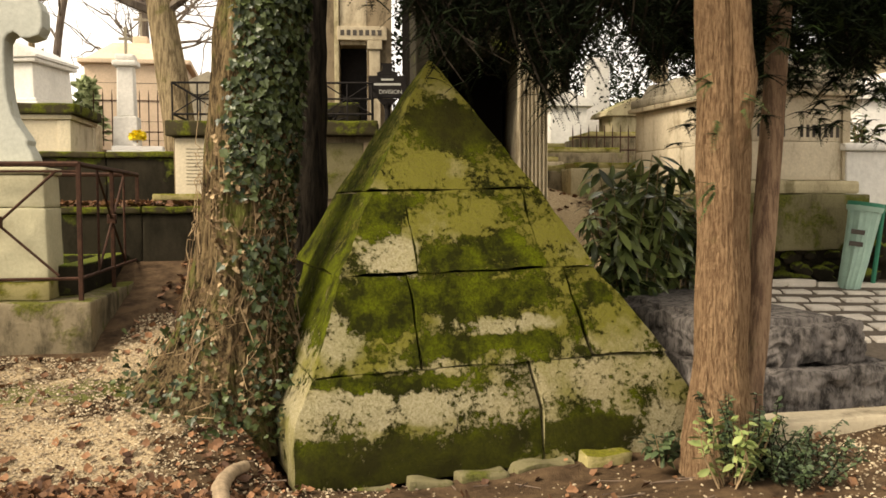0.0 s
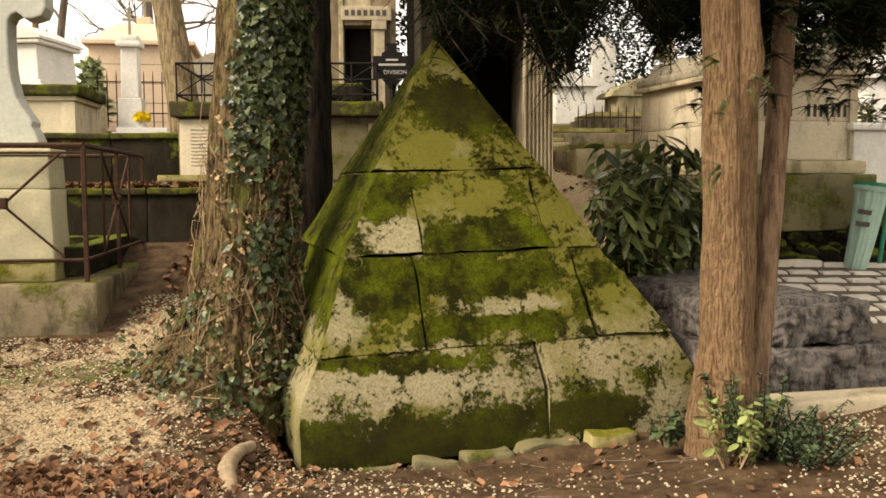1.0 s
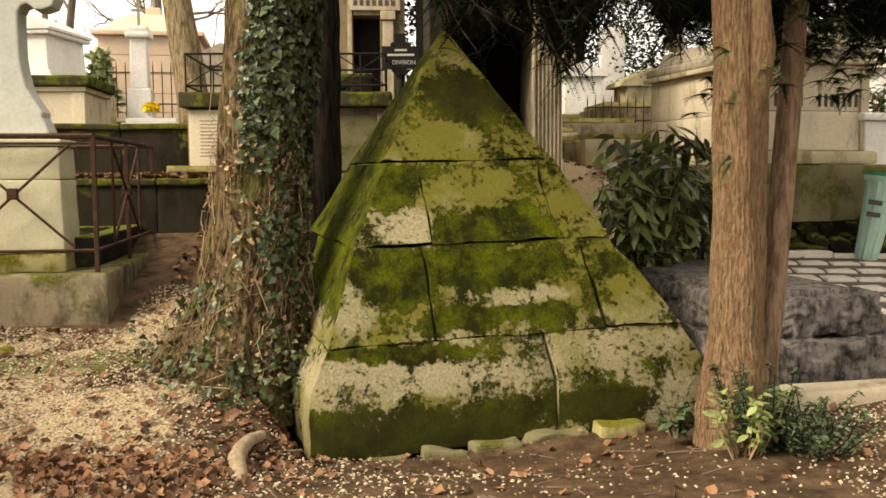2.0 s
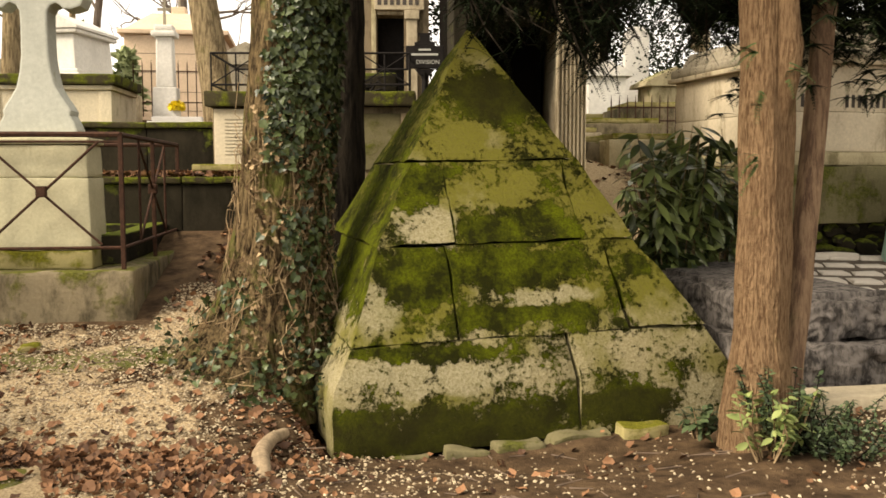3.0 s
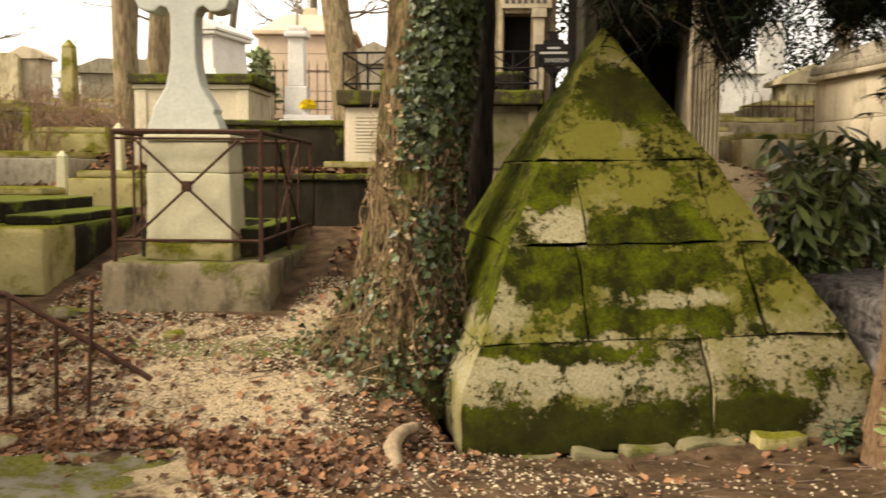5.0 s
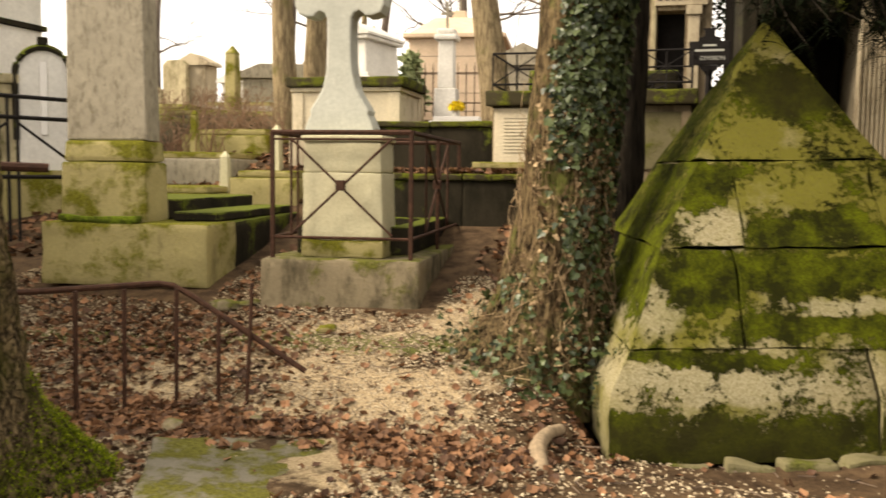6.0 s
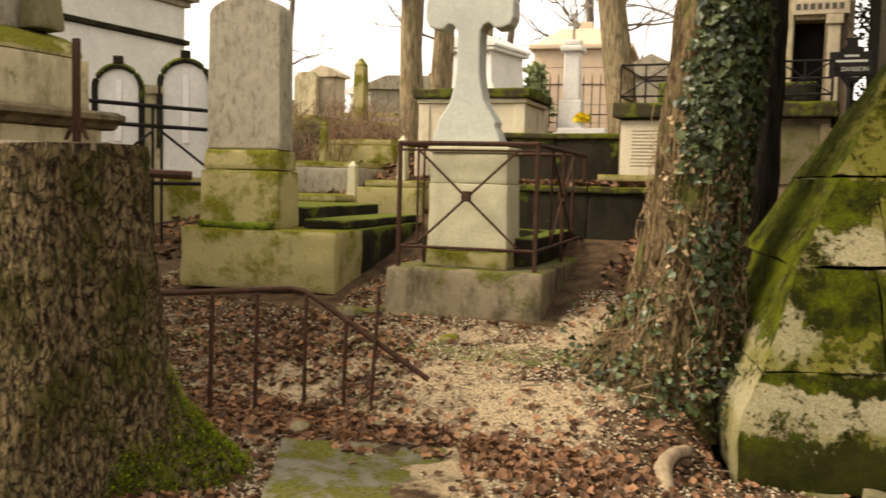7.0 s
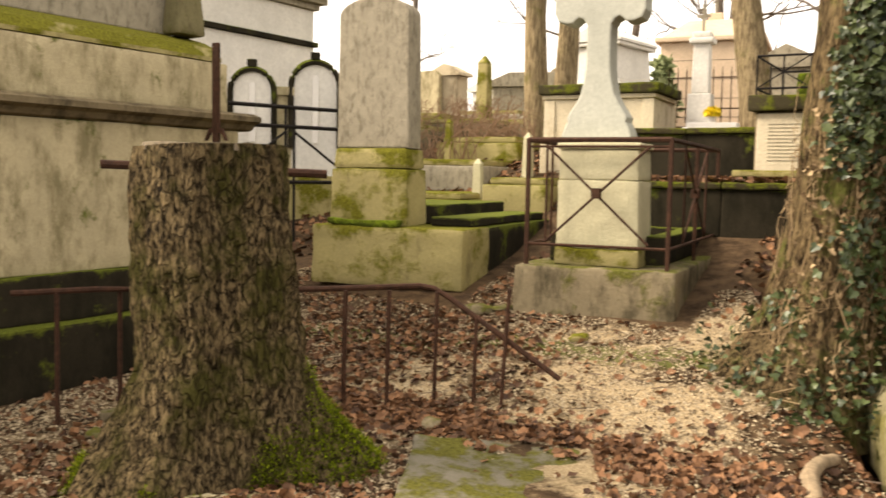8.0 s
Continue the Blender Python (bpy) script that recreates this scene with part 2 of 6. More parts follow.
WARM = stone("warm_ashlar", (0.50, 0.425, 0.295), (0.13, 0.10, 0.06), (0.2, 0.19, 0.06), 0.74, 0.54, 0.05, 0.8, 26.0)
PINK = stone("rosy_ashlar", (0.74, 0.57, 0.41), (0.3, 0.22, 0.15), (0.3, 0.25, 0.12), 0.9, 0.8, 0.0, 0.8, 29.0)
WHITE = stone("white_painted_stone", (0.74, 0.72, 0.66), (0.25, 0.23, 0.18), (0.35, 0.35, 0.2), 0.9, 0.76, 0.0, 0.6, 32.0)
MOSSM = stone("thick_moss", (0.065, 0.085, 0.010), (0.015, 0.02, 0.005), (0.11, 0.15, 0.012), 0.52, 0.58, 0.1, 4.0, 35.0, 0.03)
RUST = plain("rusty_iron", (0.05, 0.022, 0.012), 0.85, 0.25, 0.6, 30)
IRON = plain("black_iron", (0.014, 0.012, 0.011), 0.8, 0.0, 0.4, 20, 0.12)
MOSSCAP = stone("moss_capped_stone", (0.05, 0.042, 0.022), (0.018, 0.015, 0.009), (0.085, 0.095, 0.012), 0.50, 0.56, 0.12, 2.0, 55.0)
IVYBARK = bark("grey_brown_bark", (0.23, 0.165, 0.085), (0.022, 0.014, 0.008), (0.11, 0.12, 0.03), 0.56, 1.0, 44, 0.05, 0.16)
YEWBARK = bark("reddish_fibrous_bark", (0.33, 0.215, 0.12), (0.12, 0.068, 0.036), (0.13, 0.10, 0.04), 0.62, 4.0, 95, 0.03, 0.14)
STUMPBARK = bark("brown_stump_bark", (0.30, 0.22, 0.115), (0.014, 0.010, 0.006), (0.07, 0.066, 0.016), 0.53, 8.0, 46, 0.06, 0.42, 34.0)
TREEBARK = bark("pale_tree_bark", (0.40, 0.31, 0.18), (0.13, 0.095, 0.055), (0.14, 0.13, 0.04), 0.6, 12.0, 34, 0.05, 0.12)
IVYLEAF = leafy("ivy_leaf", (0.010, 0.020, 0.006), (0.075, 0.098, 0.032), 0.42, 0.35)
DRYIVY = leafy("dry_ivy_stem", (0.07, 0.042, 0.022), (0.36, 0.26, 0.15), 0.9, 0.05)
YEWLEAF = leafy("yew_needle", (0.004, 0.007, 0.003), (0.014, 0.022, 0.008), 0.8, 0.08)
YEWFRESH = leafy("fresh_needle", (0.025, 0.055, 0.016), (0.085, 0.14, 0.04), 0.55, 0.2)
LAUREL = leafy("laurel_leaf", (0.010, 0.020, 0.005), (0.17, 0.21, 0.065), 0.34, 0.42)
HERB = leafy("herb_leaf", (0.09, 0.13, 0.035), (0.27, 0.31, 0.11), 0.5, 0.3)
HERB2 = leafy("shade_leaf", (0.018, 0.036, 0.014), (0.085, 0.115, 0.05), 0.5, 0.3)
LITTER = leafy("fallen_leaf", (0.038, 0.018, 0.010), (0.27, 0.135, 0.065), 0.7, 0.25)
CHIP = leafy("stone_chip", (0.15, 0.105, 0.065), (0.52, 0.43, 0.29), 0.95, 0.1)
BINM = plain("green_plastic_bag", (0.30, 0.45, 0.37), 0.35, 0, 0.15, 8, 0.5)
BINRIM = plain("green_metal_rim", (0.02, 0.17, 0.10), 0.5, 0.0, 0.2, 8)
COBBLE = stone("worn_paving_stone", (0.66, 0.60, 0.51), (0.24, 0.20, 0.16), (0.2, 0.2, 0.1), 0.85, 0.66, 0.0, 2.5, 38.0)
YELLOW = plain("yellow_petals", (0.8, 0.62, 0.03), 0.6, 0, 0.3, 40)
MARBLE = plain("white_marble", (0.72, 0.7, 0.66), 0.5, 0, 0.08, 5)
LETTER = plain("faded_lettering", (0.07, 0.06, 0.05), 0.9, 0, 0.2, 10)
SIGNTXT = plain("sign_lettering", (0.42, 0.42, 0.38), 0.7, 0, 0.1, 10)
GROUNDM = ground_mat()
# near-black colour that carries the shade inside the chapel doorways
BLACKIN = plain("interior_shade", (0.008, 0.007, 0.006), 1.0, 0, 0.3, 3, 0.0)

# ---- building helpers ----
def smooth(a, b, v):
    k = min(1.0, max(0.0, (v - a) / (b - a)))
    return k * k * (3 - 2 * k)


def thing(name, m, label, category, group="", kind=""):
    ob = new(name)
    ob.matrix_basis = m
    ob.empty_display_size = 0.1
    return tagged(ob, label, category, group, kind)


def part(name, bm, material, parent=None, label="", soft=False):
    me = bpy.data.meshes.new(name)
    bm.to_mesh(me)
    bm.free()
    for p in me.polygons:
        p.use_smooth = soft
    if soft:
        me.set_sharp_from_angle(angle=0.6)
    me.materials.append(material)
    ob = new(name, me)
    ob.parent = parent
    if label:
        ob["label"] = label
    return ob


def solo(name, bm, material, m, label, category, group="", kind="", soft=False):
    ob = part(name, bm, material, None, "", soft)
    ob.matrix_basis = m
    return tagged(ob, label, category, group, kind)


def add_box(bm, x0, x1, y0, y1, z0, z1, taper=0.0):
    t = taper
    vs = [bm.verts.new(c) for c in ((x0, y0, z0), (x1, y0, z0), (x1, y1, z0), (x0, y1, z0), (x0 + t, y0 + t, z1), (x1 - t, y0 + t, z1), (x1 - t, y1 - t, z1), (x0 + t, y1 - t, z1))]
    for f in ((0, 3, 2, 1), (4, 5, 6, 7), (0, 1, 5, 4), (1, 2, 6, 5), (2, 3, 7, 6), (3, 0, 4, 7)):
        bm.faces.new([vs[i] for i in f])
    return vs


def rough_up(bm, amount, cell, seed=0.0, cuts=0):
    """Worn, uneven surface: cuts the faces up and pushes the vertices about."""
    if cuts:
        bmesh.ops.subdivide_edges(bm, edges=bm.edges[:], cuts=cuts, use_grid_fill=True)
    for v in bm.verts:
        p = v.co / cell + Vector((seed, seed * 1.7, seed * 0.6))
        v.co += noise.noise_vector(p) * amount


def box(x0, x1, y0, y1, z0, z1, bevel=0.012, wear=0.0, cuts=3, taper=0.0, seed=0.0):
    bm = bmesh.new()
    add_box(bm, x0, x1, y0, y1, z0, z1, taper)
    if bevel:
        bmesh.ops.bevel(bm, geom=bm.edges[:], offset=bevel, segments=2, affect="EDGES", profile=0.6)
    if wear:
        rough_up(bm, wear, 0.18, seed, cuts)
    return bm


def prism(outline, y0, y1, bevel=0.0):
    """An outline in x and z, drawn out from y0 to y1."""
    bm = bmesh.new()
    a = [bm.verts.new((x, y0, z)) for x, z in outline]
    b = [bm.verts.new((x, y1, z)) for x, z in outline]
    bm.faces.new(a)
    bm.faces.new(b[::-1])
    n = len(a)
    for i in range(n):
        bm.faces.new((a[i], b[i], b[(i + 1) % n], a[(i + 1) % n]))
    bmesh.ops.recalc_face_normals(bm, faces=bm.faces[:])
    if bevel:
        es = [e for e in bm.edges if abs(e.verts[0].co.y - e.verts[1].co.y) < 1e-6]
        bmesh.ops.bevel(bm, geom=es, offset=bevel, segments=2, affect="EDGES", profile=0.6)
    return bm


def add_tube(bm, points, radii, sides=6, wob=0.0, lobes=None):
    """A tapering tube along points."""
    rings = []
    pts = [Vector(p) for p in points]
    for i, p in enumerate(pts):
        d = (pts[min(i + 1, len(pts) - 1)] - pts[max(i - 1, 0)]).normalized()
        u = d.orthogonal().normalized() if abs(d.z) < 0.9 else Vector((1, 0, 0)).cross(d).normalized().cross(d) * -1
        u = (u - d * u.dot(d)).normalized()
        w = d.cross(u)
        ring = []
        for k in range(sides):
            a = 2 * math.pi * k / sides
            r = radii[i]
            q = p + (u * math.cos(a) + w * math.sin(a)) * r
            if wob:
                r *= 1 + wob * (noise.noise(q * 3.1) + 0.6 * noise.noise(Vector((math.cos(a) * 2.3, math.sin(a) * 2.3, q.z * 0.6))))
            if lobes:
                r *= 1 + lobes(a, i / (len(pts) - 1))
            ring.append(bm.verts.new(p + (u * math.cos(a) + w * math.sin(a)) * r))
        rings.append(ring)
    for a, b in zip(rings, rings[1:]):
        for k in range(sides):
            bm.faces.new((a[k], a[(k + 1) % sides], b[(k + 1) % sides], b[k]))
    bm.faces.new(rings[0][::-1])
    bm.faces.new(rings[-1])
    return rings


def tube(points, radii, sides=6, wob=0.0, lobes=None):
    bm = bmesh.new()
    if not isinstance(radii, (list, tuple)):
        radii = [radii] * len(points)
    add_tube(bm, points, radii, sides, wob, lobes)
    bmesh.ops.recalc_face_normals(bm, faces=bm.faces[:])
    return bm


def scatter_mesh(name, shapes, material, parent=None):
    """Many small pieces in one mesh. shapes: rows of (matrix, vertices, faces)."""
    vs, fs = [], []
    for m, v, f in shapes:
        n = len(vs)
        vs += [tuple(m @ Vector(c)) for c in v]
        fs += [tuple(i + n for i in face) for face in f]
    me = bpy.data.meshes.new(name)
    me.from_pydata(vs, [], fs)
    me.materials.append(material)
    ob = new(name, me)
    ob.parent = parent
    return ob


def stretch(p, r, s):
    return Matrix.LocRotScale(p, r, s if isinstance(s, tuple) else (s, s, s))


def spin(rng, tilt=math.pi):
    return Euler((rng.uniform(-tilt, tilt), rng.uniform(-tilt, tilt), rng.uniform(0, 2 * math.pi)))


# ---- the lie of the land ----
def land(x, y):
    left = np.interp(y, (-60, 0, 3.0, 4.3, 5.2, 5.9, 7.0, 8.0, 9.0, 10.0, 16.0, 30.0, 90.0), (-0.3, -0.02, 0.07, 0.14, 0.34, 0.53, 0.72, 0.98, 1.38, 1.68, 2.35, 3.0, 5.0))
    right = np.interp(y, (-60, 0, 3.0, 4.4, 6.0, 8.0, 9.0, 10.0, 16.0, 30.0, 90.0), (-0.3, -0.02, 0.07, 0.18, 0.42, 0.64, 0.98, 1.4, 2.2, 3.0, 5.0))
    k = smooth(0.9, 2.2, x)
    z = float(left * (1 - k) + right * k)
    z -= 0.26 * math.exp(-((x - 0.25) / 1.15) ** 2 - ((y - 4.55) / 0.6) ** 2) + 0.18 * math.exp(-((x - 1.45) / 0.6) ** 2 - ((y - 4.95) / 0.5) ** 2)
    # the earth is washed out along the foot of the pyramid
    c, s = math.cos(radians(15)), math.sin(radians(15))
    lx, ly = (x - 0.257) * c + (y - 5.751) * s, (y - 5.751) * c - (x - 0.257) * s
    off = max(abs(lx - 0.055) - 1.115, abs(ly) - 1.04, 0.0)
    if off < 0.75:
        z = min(z, -0.105 + 0.037 * lx + 1.5 * off)
    return z

# ---- ground ----
def lay_ground():
    xs = sorted(set([round(-6 + 0.08 * i, 3) for i in range(151)] + [-90, -60, -40, -28, -20, -15, -12, -10, -8.5, -7, 7, 8.5, 10, 12, 15, 20, 28, 40, 60, 90]))
    ys = sorted(set([round(1.2 + 0.08 * i, 3) for i in range(111)] + [-60, -30, -15, -8, -4, -2, -0.5, 0.5, 11, 12, 13.5, 15, 17, 20, 25, 30, 40, 60, 90]))
    bm = bmesh.new()
    grid = []
    for y in ys:
        row = []
        for x in xs:
            near = smooth(11.0, 6.0, y) if y > 6 else 1.0
            n = noise.fractal(Vector((x * 1.3, y * 1.3, 0)), 1.0, 2.0, 4) * 0.022 + noise.noise(Vector((x * 9, y * 9, 3))) * 0.006
            row.append(bm.verts.new((x, y, land(x, y) + n * near)))
        grid.append(row)
    for a, b in zip(grid, grid[1:]):
        for i in range(len(xs) - 1):
            bm.faces.new((a[i], a[i + 1], b[i + 1], b[i]))
    lay = bm.loops.layers.color.new("gravel")
    for f in bm.faces:
        for lp in f.loops:
            x, y, z = lp.vert.co
            g = path_amount(x, y)
            mo = smooth(0.5, 0.0, abs(y - 5.35 - 0.1 * x)) * smooth(-0.9, -1.6, x)
            lp[lay] = (g, mo, 0, 1)
    return solo("ground", bm, GROUNDM, Matrix(), "bare trodden earth with pale limestone chips and litter", "ground", kind="structure", soft=True)


def path_amount(x, y):
    """How much pale gravel lies at a spot: the trodden way between the graves."""
    cx = -1.75 - 0.1 * (y - 4)
    g = math.exp(-((x - cx) / 1.25) ** 2) * smooth(2.6, 3.9, y) * smooth(6.4, 5.2, y)
    g *= 0.72 + 0.75 * noise.fractal(Vector((x * 1.7, y * 2.3, 5.0)), 1.0, 2.0, 3)
    g += 0.05 * math.exp(-((x - 0.2) / 1.4) ** 2 - ((y - 3.9) / 0.35) ** 2)
    g += 0.9 * math.exp(-((x - 1.8) / 0.6) ** 2) * smooth(6.5, 7.5, y)
    g += 0.30 * smooth(1.6, 2.0, x) * smooth(5.2, 4.8, y) + 0.22 * smooth(-0.9, -1.4, x) * smooth(2.2, 2.8, y) * smooth(5.6, 5.0, y)
    g += 0.45 * smooth(-2.3, -2.9, x) * smooth(5.2, 4.4, y) * smooth(-5.0, -4.4, x)
    g += 0.75 * math.exp(-((x + 1.35) / 0.35) ** 2) * smooth(5.0, 5.8, y) * smooth(8.6, 7.6, y)
    return min(1.0, max(0.0, g))


lay_ground()

# ---- the stone pyramid ----
PYR_AT = pose(0.257, 5.751, 0, 0, 0, 15.0) @ Matrix(((1, 0, 0, 0), (0, 1, 0, 0), (0.037, 0, 1, 0), (0, 0, 0, 1)))
LEVELS = ((-0.044, -1.06, 1.17, -1.04, 1.0), (0.252, -1.05, 1.237, -0.97, 0.95), (0.503, -0.925, 1.107, -0.906, 0.92), (0.999, -0.735, 0.757, -0.72, 0.86), (1.455, -0.495, 0.516, -0.47, 0.56), (2.28, -0.006, 0.006, -0.006, 0.006))


def pyramid_stone(levels, low, high, inset, seed, deep=(1.0, 1.0)):
    """One block between levels of the pyramid; low and high: its share of the width at its foot and at its head; deep: of the depth."""
    bm = bmesh.new()
    rings = []
    last = len(levels) - 1
    for i, (z, l, r, f, b) in enumerate(levels):
        t = (z - levels[0][0]) / (levels[last][0] - levels[0][0])
        z += inset if i == 0 else -inset if i == last else 0.0
        u0, u1 = low[0] + (high[0] - low[0]) * t, low[1] + (high[1] - low[1]) * t
        rings.append([bm.verts.new((l + (r - l) * u, f + (b - f) * v, z)) for u, v in ((u0, 0), (u1, 0), (u1, deep[0] + (deep[1] - deep[0]) * t), (u0, deep[0] + (deep[1] - deep[0]) * t))])
    bm.faces.new(rings[0][::-1])
    bm.faces.new(rings[-1])
    for lo, hi in zip(rings, rings[1:]):
        for k in range(4):
            bm.faces.new((lo[k], lo[(k + 1) % 4], hi[(k + 1) % 4], hi[k]))
    mid = [e for e in bm.edges if len(levels) > 2 and all(v in rings[1] for v in e.verts)]
    if mid:
        bmesh.ops.bevel(bm, geom=mid, offset=0.035, segments=3, affect="EDGES", profile=0.5)
    rim = [e for e in bm.edges if e.calc_face_angle(0) > 0.5]
    bmesh.ops.bevel(bm, geom=rim, offset=0.005, segments=2, affect="EDGES", profile=0.5)
    bmesh.ops.subdivide_edges(bm, edges=[e for e in bm.edges if e.calc_length() > 0.3], cuts=9, use_grid_fill=True)
    rough_up(bm, 0.016, 0.2, seed)
    rough_up(bm, 0.007, 0.06, seed + 4)
    return bm


pyr = thing("pyramid_tomb", PYR_AT, "moss-covered limestone pyramid tomb in stepped courses standing on bare earth", "tomb")
J = 0.0045
COURSES = (
    ((0, 1, 2), ((0.0, 0.0), (0.60, 0.585), (1.0, 1.0))),
    ((2, 3), ((0.0, 0.0), (0.28, 0.245), (0.775, 0.865), (1.0, 1.0))),
    ((3, 4), ((0.0, 0.0), (0.285, 0.185), (0.785, 0.895), (1.0, 1.0))),
    ((4, 5), ((0.0, 0.0), (1.0, 1.0))),
)
for n, (rows, cuts) in enumerate(COURSES):
    for c, (left, right) in enumerate(zip(cuts, cuts[1:])):
        gap = lambda u, s: u if u in (0.0, 1.0) else u + s * J * 0.7
        part("stone_block", pyramid_stone([LEVELS[r] for r in rows], (gap(left[0], 1), gap(right[0], -1)), (gap(left[1], 1), gap(right[1], -1)), J, n * 3 + c, {(0, 0): (0.45, 0.55), (1, 0): (0.62, 0.80)}.get((n, c), (1.0, 1.0))), PYR, pyr, soft=True)

# ---- the cross grave inside its rusty rail ----
def bar(a, b, r=0.011, sides=6):
    return tube([a, b], r, sides)


def cross_grave():
    m = pose(-1.87, 5.70, 0.78, 0, 0, 6)
    W, L = 1.10, 2.25
    base = thing("kerbed_grave", m, "weathered concrete grave plinth with damp dark sides on earth", "grave")
    part("front_course", box(-W, 0, 0, 0.62, -0.42, 0, 0.02, 0.012, 6, 0, 1.3), CONC, base, "", True)
    part("side_course", box(-0.34, -0.004, 0.60, L, -0.42, -0.003, 0.02, 0.012, 6, 0, 2.3), CONC, base, "", True)
    part("side_course", box(-W + 0.004, -W + 0.34, 0.60, L, -0.42, -0.003, 0.02, 0.012, 6, 0, 3.3), CONC, base, "", True)
    part("end_course", box(-W + 0.342, -0.342, 0.623, L - 0.004, -0.42, -0.006, 0.02, 0.012, 6, 0, 4.3), CONC, base, "", True)
    inner = thing("inner_kerb", m @ pose(0, 0, 0.0), "black damp stone grave kerb round a mossy bed", "grave kerb")
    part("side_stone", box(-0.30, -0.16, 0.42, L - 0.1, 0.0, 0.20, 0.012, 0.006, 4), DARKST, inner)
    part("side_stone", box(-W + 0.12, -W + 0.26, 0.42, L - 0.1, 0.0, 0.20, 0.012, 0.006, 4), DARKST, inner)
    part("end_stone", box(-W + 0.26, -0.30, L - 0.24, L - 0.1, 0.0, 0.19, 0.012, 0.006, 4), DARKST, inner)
    part("bed", box(-W + 0.26, -0.30, 0.50, L - 0.24, 0.0, 0.12, 0.01, 0.012, 6), MOSSM, inner, "mossy planting bed")
    # pedestal and cross
    c = thing("stone_cross", m @ pose(-0.575, 0.37, 0), "pale grey stone cross with flared foot on a lichened pedestal", "grave cross")
    part("mossy_foot", box(-0.29, 0.29, -0.205, 0.205, 0.0, 0.12, 0.012, 0.01, 6, 0.004, 2), LIME_MOSS, c, "green mossy foot course", True)
    part("foot_block", box(-0.285, 0.285, -0.2, 0.2, 0.122, 0.58, 0.012, 0.008, 6, 0.006, 2), LIME_YEL, c, "cream lichened stone block", True)
    part("upper_block", box(-0.275, 0.275, -0.19, 0.19, 0.583, 0.79, 0.012, 0.005, 5, 0.004, 4), LIME_YEL, c, "", True)
    part("cap", box(-0.29, 0.29, -0.2, 0.2, 0.793, 0.835, 0.012, 0.004, 4), LIME_YEL, c)
    half = [(0.245, 0.0), (0.245, 0.05), (0.225, 0.10), (0.205, 0.135), (0.21, 0.165), (0.19, 0.20), (0.155, 0.25), (0.12, 0.31), (0.098, 0.40), (0.085, 0.50), (0.082, 0.70), (0.085, 0.765), (0.105, 0.80), (0.14, 0.815), (0.165, 0.80), (0.185, 0.78), (0.23, 0.78), (0.29, 0.80), (0.315, 0.85), (0.315, 0.95), (0.29, 1.01), (0.22, 1.03), (0.165, 1.01), (0.105, 1.01), (0.085, 1.05), (0.082, 1.22), (0.12, 1.30), (0.10, 1.37), (0.0, 1.41)]
    outline = half + [(-x, z) for x, z in half[::-1] if x > 0]
    part("cross_body", prism([(x - 0.05, z * 1.04 + 0.837) for x, z in outline], -0.10, 0.10, 0.012), CROSSM, c, "pale grey-white carved cross")
    # iron rail, all four sides of the plot
    r = thing("grave_rail", m, "rusty iron grave railing with crossed bars and square bosses", "railing")
    x0, x1, y0, y1 = -W + 0.06, -0.075, 0.09, L - 0.10
    H, LOW = 0.85, 0.14
    for x, y in ((x0, y0), (x1, y0), (x0, y1), (x1, y1), (x1, 1.1), (x0, 1.1)):
        part("post", box(x - 0.014, x + 0.014, y - 0.014, y + 0.014, -0.01, H, 0.004), RUST, r)
    for x, y in ((x1, 1.55), (x1, 0.62), (x0, 0.62), (x0 + 0.13, y0 + 0.01)):
        part("upright", bar((x, y, LOW), (x, y, H), 0.009), RUST, r)
    for z in (H, LOW):
        w = 0.018 if z == H else 0.011
        for a, b in (((x0, y0), (x1, y0)), ((x1, y0), (x1, y1)), ((x0, y1), (x1, y1)), ((x0, y0), (x0, y1))):
            part("rail", bar((*a, z), (*b, z), w), RUST, r)
    part("rail", bar((x0, y0, H - 0.045), (x1, y0, H - 0.045), 0.008), RUST, r)
    for a, b in (((x0 + 0.13, y0), (x1 - 0.13, y0)), ((x1, 0.62), (x1, 1.55))):
        for p, q in ((LOW + 0.02, H - 0.04), (H - 0.04, LOW + 0.02)):
            part("cross_bar", bar((*a, p), (*b, q), 0.009), RUST, r)
        c0 = Vector(((a[0] + b[0]) / 2, (a[1] + b[1]) / 2, (LOW + H) / 2))
        part("boss", box(c0.x - 0.032, c0.x + 0.032, c0.y - 0.032, c0.y + 0.012, c0.z - 0.035, c0.z + 0.035, 0.008), RUST, r)


LIME_YEL = stone("cream_lichened_stone", (0.58, 0.54, 0.36), (0.22, 0.18, 0.08), (0.16, 0.17, 0.03), 0.70, 0.66, 0.05, 1.3, 41.0)
cross_grave()


